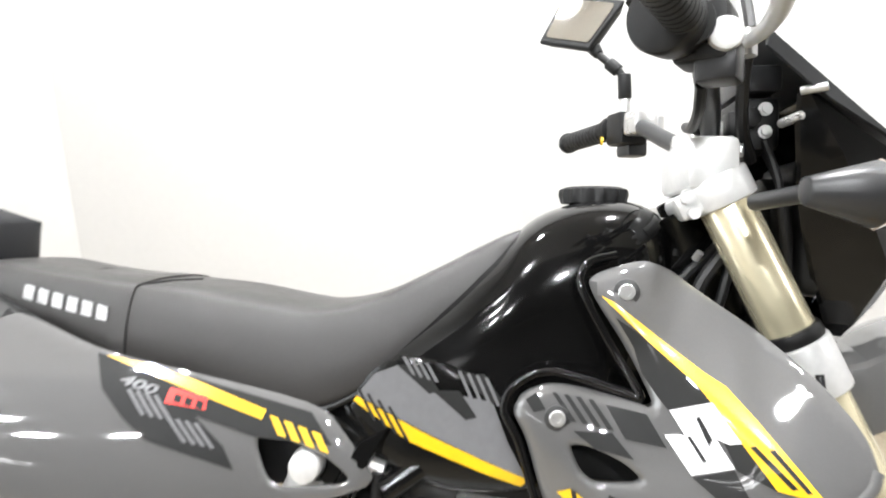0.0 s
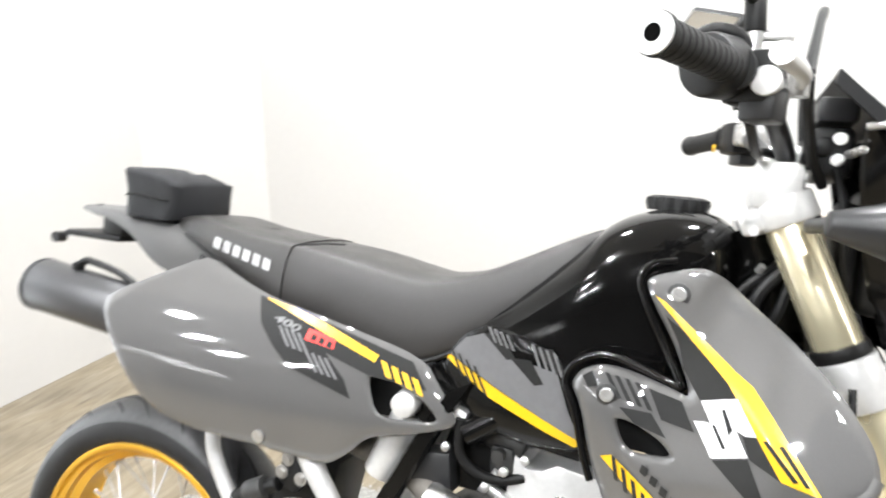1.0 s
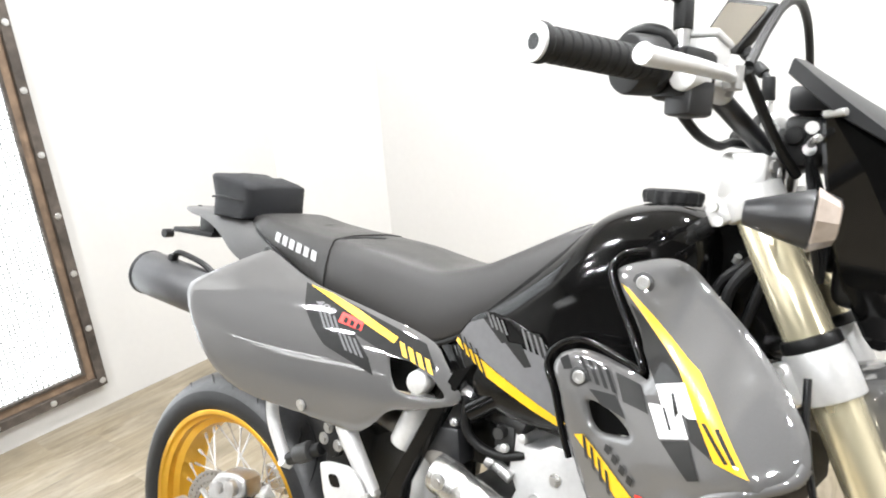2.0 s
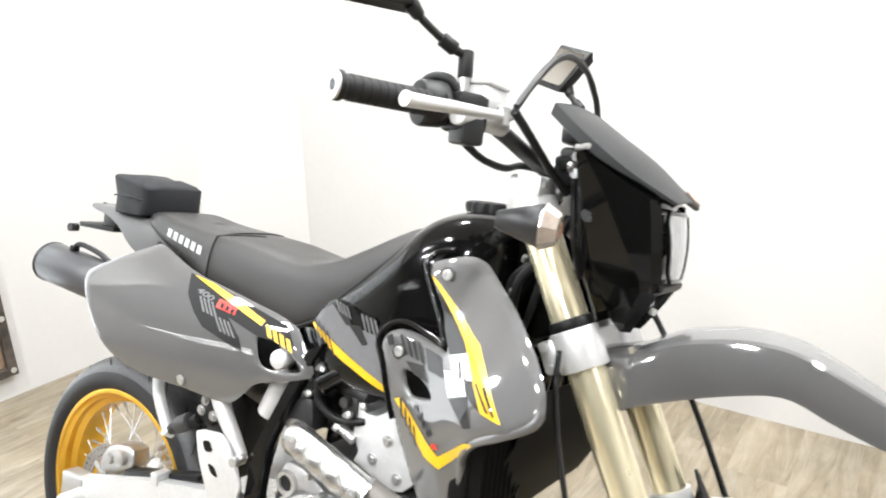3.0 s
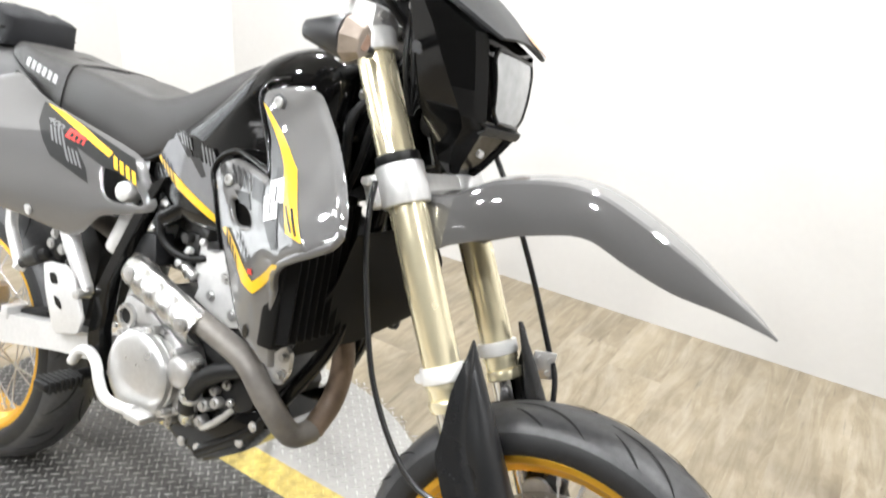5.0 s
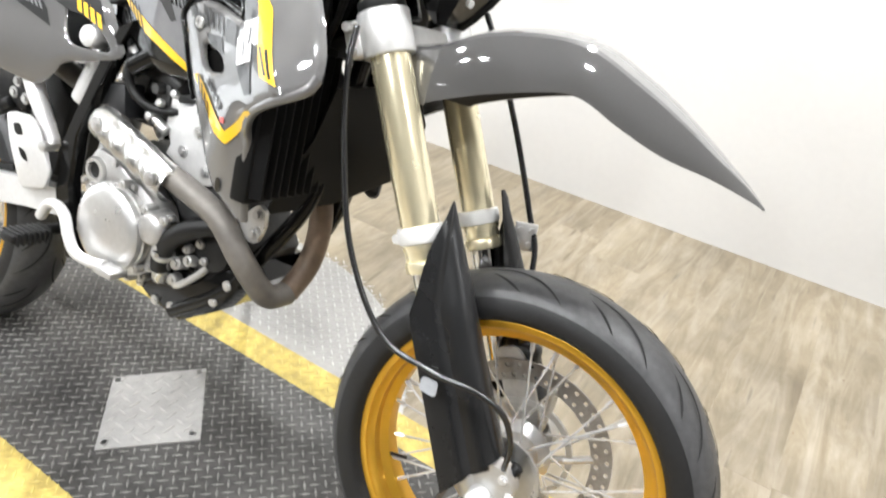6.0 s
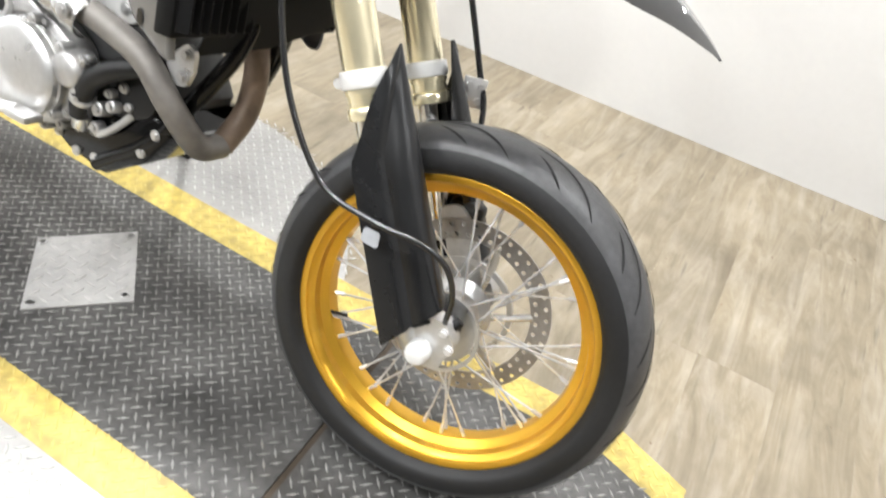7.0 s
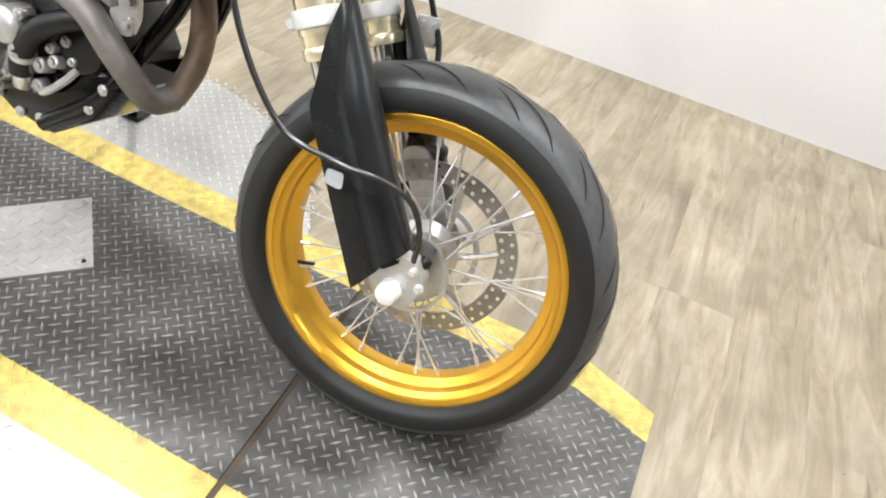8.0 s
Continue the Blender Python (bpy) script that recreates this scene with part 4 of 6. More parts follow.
def SIDE(x, z):
    """The side panel's skin: a gentle bulge from top to bottom, widening to the rear."""
    u, w = x + 0.35, z - 0.76
    bulge = -0.1525 + 0.159 * u + 0.214 * w - 0.08 * u * u + 0.209 * u * w + 2.52 * w * w - 0.016 * max(0, 1 - (u / 0.33) ** 2)
    return 0.2 * side_skin(x, z) + 0.8 * bulge


SIDE_LINE = [(-.422, .866), (-.52, .902), (-.545, .908), (-.607, .875), (-.678, .834), (-.674, .812), (-.630, .750), (-.590, .692), (-.545, .663), (-.487, .650), (-.435, .646), (-.385, .644), (-.334, .635), (-.28, .630), (-.245, .655), (-.212, .690), (-.16, .700), (-.08, .726), (-.114, .770), (-.150, .810), (-.30, .842)]
HOLE = [(-.226, .781), (-.207, .728), (-.185, .720), (-.122, .725), (-.114, .732), (-.140, .754), (-.175, .769)]
for side in (1, -1):
    sp = part("side_panel", panel(SIDE_LINE, SIDE, 0.004, 0.004, 0.010, side=side, hole=HOLE), GREY, bike, "grey painted rear side panel")
    if side > 0:
        right_side = sp
SIDE_ART = ((DECAL, [(-.422, .864), (-.404, .826), (-.374, .796), (-.344, .772), (-.243, .740), (-.257, .766), (-.293, .798), (-.222, .776), (-.135, .768), (-.162, .803), (-.30, .838)], 0.0008),
            (YELLOW, [(-.412, .862), (-.366, .8465), (-.217, .795), (-.213, .805), (-.30, .836), (-.36, .853)], 0.0014),
            (RED, [(-.327, .828), (-.282, .819), (-.282, .804), (-.330, .812)], 0.0014))
for mt, ol, o in SIDE_ART:
    part("side_decal", panel(ol, SIDE, 0.0, 0.0, 0.014, o, smooth_edge=0), mt, right_side)
for i in range(4):
    x0, z0 = -.209 + .0165 * i, .800 - .0055 * i
    part("decal_bar", panel([(x0, z0), (x0 + .010, z0 - .003), (x0 + .022, z0 - .024), (x0 + .012, z0 - .021)], SIDE, 0.0, 0.0, 0.014, 0.0014, smooth_edge=0), YELLOW, right_side)
for i in range(4):
    x0, z0 = -.376 + .0105 * i, .826 - .002 * i
    part("decal_bar", panel([(x0, z0), (x0 + .005, z0), (x0 + .028, z0 - .027), (x0 + .023, z0 - .027)], SIDE, 0.0, 0.0, 0.014, 0.0014, smooth_edge=0), DECGREY, right_side)
    x0, z0 = -.325 + .0105 * i, .797 - .002 * i
    part("decal_bar", panel([(x0, z0), (x0 + .005, z0), (x0 + .028, z0 - .027), (x0 + .023, z0 - .027)], SIDE, 0.0, 0.0, 0.014, 0.0014, smooth_edge=0), DECGREY, right_side)
for i in range(3):
    x0, z0 = -.320 + .013 * i, .813 - .003 * i
    part("side_lettering", panel([(x0, z0), (x0 + .008, z0 - .002), (x0 + .009, z0 + .006), (x0 + .001, z0 + .009)], SIDE, 0.0, 0.0, 0.02, 0.0020, smooth_edge=0), DECAL, right_side, "dark block of the printed name")
num = bpy.data.curves.new("printed_number", "FONT")
num.body, num.size, num.shear, num.offset = "400", 0.024, 0.35, 0.0007
num_ob = bpy.data.objects.new("printed_number", num)
num_me = bpy.data.meshes.new_from_object(num_ob)
nb = bmesh.new()
nb.from_mesh(num_me)
bpy.data.objects.remove(num_ob)
bpy.data.meshes.remove(num_me)
for v in nb.verts:
    x, z = -.387 + v.co.x * 1.2, .8335 + v.co.y * 0.6 - v.co.x * 0.36
    v.co = Vector((x, SIDE(x, z) - 0.0022, z))
part("printed_number", nb, LETTER, right_side, "grey printed number 400", smooth=False)
# Black sheet added behind the side opening to give its dark interior.
part("airbox_side", slab_plate([(-.36, .70), (-.36, .80), (-.235, .800), (-.110, .765), (-.095, .715)], -0.094, -0.080), MATT, bike, "black backing added so the side opening looks dark", smooth=False)
part("shock_knob", joined(rod((-.168, SIDE(-.172, .748) + 0.030, .742), (-.166, SIDE(-.172, .748) - 0.002, .742), 0.021, 0.018, n=20, bevel=0.005)), SILVER, bike, "pale round knob behind the opening")
part("panel_screw", bolt((-.381, SIDE(-.381, .661) - 0.001, .661), (-0.1, -1, -0.2), 0.008, 0.003), ALU2, right_side)

# radiator shrouds
SHROUD = thin_plate([(.143, .968, -.141), (.229, .977, -.128), (.184, .953, -.150), (.114, .821, -.166), (.071, .827, -.157), (.146, .861, -.155), (.29, .736, -.236), (.231, .676, -.205), (.106, .753, -.163), (.38, .80, -.240), (.35, .88, -.205), (.264, .574, -.187), (.182, .596, -.174), (.127, .677, -.160), (.262, .682, -.202)])
smooth_shroud = SHROUD


def SHROUD(x, z):
    """The shroud's skin with its crease along the yellow line."""
    d = ((x - 0.16) * 0.17 + (z - 0.95) * 0.18) / 0.2476
    return smooth_shroud(x, z) - 0.014 * math.exp(-(math.sqrt(d * d + 0.000016) - 0.004) / 0.034) * min(1, max(0, (z - 0.70) / 0.06))


SHROUD_LINE = [(.144, .968), (.203, .986), (.232, .976), (.262, .952), (.312, .916), (.358, .874), (.387, .834), (.395, .802), (.380, .784), (.302, .742), (.276, .716), (.264, .682), (.264, .62), (.266, .566), (.245, .563), (.224, .578), (.184, .596), (.156, .639), (.127, .677), (.100, .737), (.084, .798), (.068, .823), (.079, .844), (.111, .857), (.188, .844), (.213, .838), (.185, .895), (.152, .945)]
SHROUD_HOLE = [(.128, .796), (.150, .795), (.183, .784), (.200, .770), (.155, .760), (.140, .769)]
for side in (1, -1):
    sh = part("radiator_shroud", panel(SHROUD_LINE, SHROUD, 0.004, 0.008, 0.007, side=side, hole=SHROUD_HOLE), GREY, bike, "grey painted radiator shroud")
    if side > 0:
        right_shroud = sh
SHROUD_ART = ((DECAL, [(0.173, 0.927), (0.204, 0.907), (0.247, 0.870), (0.258, 0.855), (0.221, 0.842), (0.212, 0.853), (0.198, 0.873), (0.190, 0.899)], 0.0010),
              (DECAL, [(0.266, 0.821), (0.280, 0.823), (0.306, 0.787), (0.276, 0.798)], 0.0010),
              (DECAL, [(0.240, 0.785), (0.274, 0.798), (0.292, 0.762), (0.279, 0.756)], 0.0010),
              (YELLOW, [(0.158, 0.949), (0.171, 0.943), (0.219, 0.906), (0.254, 0.880), (0.272, 0.869), (0.294, 0.844), (0.318, 0.814), (0.343, 0.783), (0.306, 0.787), (0.282, 0.820), (0.257, 0.855), (0.247, 0.868), (0.204, 0.905)], 0.0016),
              (DECAL, [(0.286, 0.821), (0.290, 0.823), (0.321, 0.792), (0.317, 0.790)], 0.0024),
              (DECAL, [(0.301, 0.820), (0.305, 0.822), (0.332, 0.790), (0.328, 0.789)], 0.0024),
              (WHITE, [(0.222, 0.842), (0.258, 0.855), (0.271, 0.836), (0.280, 0.823), (0.270, 0.820), (0.260, 0.823), (0.274, 0.800), (0.239, 0.787), (0.217, 0.819), (0.230, 0.822), (0.235, 0.821)], 0.0022),
              (DECAL, [(0.244, 0.839), (0.247, 0.841), (0.257, 0.822), (0.254, 0.815)], 0.0028),
              (DECAL, [(0.236, 0.821), (0.239, 0.822), (0.252, 0.802), (0.249, 0.800)], 0.0028),
              (YELLOW, [(.116, .746), (.130, .752), (.228, .694), (.231, .676), (.20, .684)], 0.0016),
              (YELLOW, [(.228, .694), (.231, .676), (.300, .741), (.283, .737)], 0.0016),
              # No print: black oval painted for the dark of the leg's open hole.
              (BLACK, [(.199, .603), (.203, .616), (.210, .620), (.215, .612), (.212, .599), (.204, .594)], 0.0014),
              (DECAL, [(.132, .811), (.170, .813), (.190, .791), (.153, .796)], 0.0010),
              (DECAL, [(.164, .839), (.202, .835), (.219, .807), (.182, .809)], 0.0010),
              (DECAL, [(.083, .838), (.094, .846), (.104, .830), (.092, .826)], 0.0010),
              (RED, [(.214, .710), (.224, .712), (.226, .704), (.216, .703)], 0.0016))
for mt, ol, o in SHROUD_ART:
    part("shroud_decal", panel(ol, SHROUD, 0.0, 0.0, 0.006, o + 0.0006, smooth_edge=0), mt, right_shroud)
for i in range(4):
    x0, z0 = .110 + .0122 * i, .8475 - .0015 * i
    part("decal_bar", panel([(x0, z0), (x0 + .005, z0), (x0 + .025, z0 - .027), (x0 + .019, z0 - .027)], SHROUD, 0.0, 0.0, 0.006, 0.0030, smooth_edge=0), DECAL, right_shroud)
    x0, z0 = .130 + .013 * i, .752 - .010 * i
    part("decal_bar", panel([(x0, z0), (x0 + .005, z0 - .002), (x0 + .012, z0 - .030), (x0 + .006, z0 - .028)], SHROUD, 0.0, 0.0, 0.006, 0.0036, smooth_edge=0), DECAL, right_shroud)
    x0, z0 = .165 + .012 * i, .744 - .008 * i
    part("shroud_lettering", panel([(x0, z0), (x0 + .008, z0 - .003), (x0 + .010, z0 + .007), (x0 + .002, z0 + .010)], SHROUD, 0.0, 0.0, 0.006, 0.0030, smooth_edge=0), DECAL, right_shroud, "dark block of the printed name")
RIM = [(.176, .990), (.148, .982), (.138, .962), (.150, .932), (.176, .886), (.198, .849), (.180, .852), (.112, .866), (.074, .852), (.060, .825), (.076, .792), (.092, .737), (.104, .706)]
# Added backing that stands for the shaded inside of the shroud.
part("shroud_backing", slab_plate([(.085, .745), (.085, .82), (.225, .82), (.225, .745)], -0.118, -0.112), MATT, bike, "black backing added so the shroud opening looks dark", smooth=False)
EDGE = [(.393, .806), (.382, .787), (.340, .763), (.304, .743), (.279, .717), (.2655, .682), (.2645, .62), (.266, .570)]
part("shroud_edge", tube([(x - 0.003, SHROUD(x, z) + 0.005, z) for x, z in EDGE], 0.0068, 12, 6), GREY, right_shroud, "rolled grey edge of the shroud")
part("shroud_rim", tube([(x, SHROUD(x, z) + 0.007, z) for x, z in RIM], 0.0048, 10, 5), BLACK, right_shroud, "gloss black moulding behind the shroud edge")
for bx, bz in ((.184, .953), (.116, .822)):
    # Flat dark disc drawn for the shaded recess round each screw.
    part("bolt_cup", rod((bx, SHROUD(bx, bz), bz), (bx, SHROUD(bx, bz) - .0022, bz), 0.0135, n=24, bevel=0.0008), ENGINE, right_shroud)
    part("shroud_bolt", joined(revolve_at([(0.0042, -0.0052), (0.0075, -0.0052), (0.0085, -0.0042), (0.0085, 0.0), (0.0042, 0.0)], (bx, SHROUD(bx, bz), bz)), rod((bx, SHROUD(bx, bz), bz), (bx, SHROUD(bx, bz) - .0032, bz), 0.0045, n=6)), ALU2, right_shroud, "bright hex screw")

# radiators and their guard
for side in (-1, 1):
    rad = part("radiator", box(0.245, 0.275, min(side * 0.045, side * 0.20), max(side * 0.045, side * 0.20), 0.60, 0.83, 0.004), RADBLACK, bike, "black radiator")
    for i in range(8):
        part("louvre", turned(box(-0.010, 0.010, -0.002, 0.002, -0.105, 0.105, 0.001, 1), Matrix.Translation((0.283, side * (0.062 + 0.018 * i), 0.715)) @ Matrix.Rotation(radians(-25 * side), 4, "Z")), RADBLACK, rad, "dark plastic louvre")
inner = solid(strip_quads([[(0.238, -0.105, 0.560), (0.300, -0.02, 0.590), (0.352, 0.062, 0.640)], [(0.262, -0.11, 0.62), (0.325, -0.02, 0.66), (0.385, 0.07, 0.70)], [(0.30, -0.10, 0.70), (0.345, -0.02, 0.72), (0.385, 0.07, 0.745)], [(0.315, -0.09, 0.78), (0.335, -0.02, 0.79), (0.36, 0.06, 0.80)]]), 0.004)
part("inner_guard", inner, MATT, bike, "dark plastic guard before the frame")
mount = part("engine_mount", slab_plate(rounded([(0.198, 0.541), (0.234, 0.580), (0.250, 0.570), (0.250, 0.538), (0.240, 0.515), (0.222, 0.513)], 2, 0.16), -0.119, -0.110), ALU2, bike, "bright triangular engine mount plate", smooth=False)
for bx, bz in ((0.237, 0.562), (0.234, 0.530)):
    part("mount_bolt", joined(rod((bx, -0.118, bz), (bx, -0.121, bz), 0.0095, n=16), rod((bx, -0.121, bz), (bx, -0.127, bz), 0.006, n=6)), ALU, mount)

# front fender
FEN = even([(0.375, 0.068, 0.862, 0.795), (0.45, 0.082, 0.884, 0.792), (0.465, 0.0835, 0.890, 0.799), (0.52, 0.0825, 0.918, 0.822), (0.60, 0.078, 0.933, 0.848), (0.66, 0.075, 0.929, 0.858), (0.72, 0.070, 0.906, 0.836), (0.78, 0.060, 0.876, 0.816), (0.84, 0.044, 0.838, 0.806), (0.885, 0.022, 0.808, 0.794), (0.912, 0.003, 0.786, 0.784)], 44)
rows = []
for x, w, zt, zb in FEN:
    h = zt - zb
    half = [(w * 0.985, zb), (w, zb + h * 0.06), (w * 0.985, zb + h * 0.34), (w * 0.955, zb + h * 0.62), (w * 0.90, zb + h * 0.82), (w * 0.84, zb + h * 0.88), (w * 0.55, zt - h * 0.05), (w * 0.27, zt - h * 0.012)]
    rows.append([(x - 0.006, -y, z) for y, z in half] + [(x - 0.006, 0, zt)] + [(x - 0.006, y, z) for y, z in half[::-1]])
fender = part("front_fender", steer(solid(strip_quads(rows), 0.0035)), GREY, bike, "grey painted front fender with a pointed tip", angle=24)

# headlight cowl
HEAD = Matrix.Translation((0, -0.012, 0))


def head(bm):
    return steer(turned(bm, HEAD))


rows = []
for x, z, w, bulge in even([(0.318, 1.217, 0.142, 0.010), (0.362, 1.180, 0.136, 0.016), (0.415, 1.140, 0.121, 0.020), (0.455, 1.115, 0.102, 0.014), (0.490, 1.095, 0.081, 0.007)], 16):
    row = [(x + bulge * 0.6 * (1 - abs(k) ** 2.4), w * k, z + bulge * (1 - abs(k) ** 2.4)) for k in np.linspace(-1, 1, 19)]
    drop = 0.016 * min(1, max(0.15, (0.46 - x) / 0.09))
    rows.append([(x - 0.004, -w - 0.003, z - drop)] + row + [(x - 0.004, w + 0.003, z - drop)])
visor = part("headlight_visor", head(solid(strip_quads(rows), 0.004)), VISOR, bike, "matt dark grey number-plate visor over the headlight", angle=32)
part("visor_mark", head(strip_quads([[Vector(r[k]) + Vector((0.0015, 0.0006, 0.0025)) for k in range(12, 20)] for r in rows[12:16]])), ORANGE, visor, "orange corner mark")


def cowl_ring(z, back, wb, xk, wk, front, wo, wi):
    half = [(back, wb), (back + 0.004, wb + 0.003), (xk, wk), (front - 0.013, wo), (front - 0.002, wi), (front - 0.010, wi - 0.006), (front - 0.012, wi * 0.5)]
    return [(x, -y, z) for x, y in half] + [(front - 0.012, 0, z)] + [(x, y, z) for x, y in half[::-1]]


COWL = [(1.156, .350, .124, .360, .130, .376, .128, .118), (1.125, .352, .114, .380, .123, .422, .118, .104), (1.096, .356, .106, .398, .119, .470, .106, .086), (1.060, .362, .094, .416, .114, .475, .099, .080),
        (1.020, .370, .086, .436, .105, .478, .089, .070), (0.984, .380, .078, .454, .094, .480, .078, .060), (0.968, .386, .070, .456, .087, .478, .075, .062), (0.942, .398, .060, .444, .078, .464, .068, .054), (0.915, .410, .047, .434, .062, .448, .054, .042), (0.900, .420, .034, .430, .044, .438, .040, .030)]
cowl = part("headlight_cowl", head(solid(strip_quads([cowl_ring(*c) for c in COWL]), 0.004)), BLACK, bike, "gloss black headlight cowl", angle=10)
lens_rows = []
for k in np.linspace(0, 1, 15):
    z = 0.984 + 0.098 * k
    wl = 0.047 + 0.026 * k ** 0.75
    wl -= 0.012 * max(0, 1 - k / 0.12) ** 2 + 0.010 * max(0, 1 - (1 - k) / 0.10) ** 2
    lens_rows.append([(0.476 - 0.004 * k + 0.010 * (1 - (y / 0.085) ** 2) + 0.004 * math.sin(math.pi * k), y, z) for y in np.linspace(-wl, wl, 11)])
part("headlamp_lens", head(solid(strip_quads(lens_rows), 0.005)), LENS, cowl, "clear glass headlamp lens")
part("lens_ring", head(turned(revolve([(0.016, -0.004), (0.020, 0.0), (0.016, 0.004)], 24, closed=True), Matrix.Translation((0.470, 0.0, 1.036)) @ Matrix.Rotation(radians(90), 4, "Z"))), CHROME, cowl)
for line in ([r[0] for r in lens_rows[::2]], [r[-1] for r in lens_rows[::2]], lens_rows[0][::2], lens_rows[-1][::2]):
    part("lens_bezel", head(tube([(x - 0.001, y, z) for x, y, z in line], 0.0036, 8, 3)), BLACK, cowl, "black bezel of the headlamp")
lip = [[(0.476, y, 0.980) for y in (-0.072, 0, 0.072)], [(0.483, y * 0.92, 0.976) for y in (-0.072, 0, 0.072)], [(0.481, y * 0.9, 0.969) for y in (-0.072, 0, 0.072)], [(0.474, y, 0.964) for y in (-0.072, 0, 0.072)]]
part("cowl_lip", head(solid(strip_quads(lip), 0.003)), MATT, cowl, "black lip under the lens")
part("chin_screw", head(rod((0.462, -0.030, 0.938), (0.468, -0.032, 0.936), 0.0055, n=12)), WHITEPL, cowl)
part("cowl_screw", head(bolt((0.372, -0.101, 1.066), (0.1, -1, 0), 0.008, 0.004)), DARK, cowl)
part("cowl_clip", head(rod((0.340, -0.108, 1.128), (0.350, -0.138, 1.132), 0.0048, n=10, bevel=0.001)), ALU2, cowl, "bright clip at the cowl edge")
part("cowl_stay", head(rod((0.352, -0.128, 1.158), (0.374, -0.140, 1.160), 0.0045, n=10, bevel=0.001)), ALU2, cowl, "bright stay end under the visor")
part("cowl_filler", head(box(0.425, 0.466, -0.084, 0.084, 1.082, 1.101, 0.004)), BLACK, cowl)
part("instrument", steer(box(0.307, 0.352, -0.092, 0.03, 1.168, 1.198, 0.006)), DARK, bike, "dark grey instrument box behind the visor")
part("relay_block", steer(joined(box(0.305, 0.352, -0.086, 0.05, 1.104, 1.164, 0.008), box(0.298, 0.312, -0.080, -0.050, 1.118, 1.150, 0.004), rod((0.318, -0.086, 1.140), (0.318, -0.096, 1.140), 0.011, n=14, bevel=0.002))), MATT, bike, "black electrical cluster behind the headlight")
for bz in (1.125, 1.150):
    part("cluster_bolt", steer(bolt((0.335, -0.086, bz), (0, -1, 0), 0.006, 0.005)), ALU2, bike)
part("lamp_bucket", head(joined(box(0.372, 0.440, -0.070, 0.070, 0.945, 1.10, 0.018, 3), rod((0.350, 0, 1.03), (0.372, 0, 1.03), 0.05, n=20, bevel=0.004))), MATT, cowl, "black back shell of the headlamp")
for k in range(3):
    part("lamp_wire", steer(tube([(0.335, -0.088 + k * .01, 1.115), (0.345 + k * .004, -0.102 + k * .012, 1.07), (0.352 + k * .006, -0.098 + k * .01, 1.02), (0.362, -0.085, 0.972)], 0.0045, 8, 5)), MATT, bike, "black wire behind the headlamp")
for side in (-1, 1):
    ind = joined(rod((0.308, side * 0.276, 1.047), (0.367, side * 0.268, 1.045), 0.012, 0.029, n=24, bevel=0.002), rod((0.31, side * 0.14, 1.045), (0.335, side * 0.262, 1.05), 0.009, n=10))
    i_ob = part("indicator", steer(ind), DARK, bike, "dark grey indicator with a clear lens")
    lens = part("indicator_lens", steer(rod((0.367, side * 0.268, 1.045), (0.388, side * 0.264, 1.043), 0.031, 0.020, n=8, bevel=0.002)), CLEAR, i_ob, "clear faceted lens", smooth=False)
    part("bulb_shade", steer(rod((0.3875, side * 0.264, 1.043), (0.3887, side * 0.264, 1.043), 0.011, n=8)), AMBER, lens, "reddish bulb behind the lens")

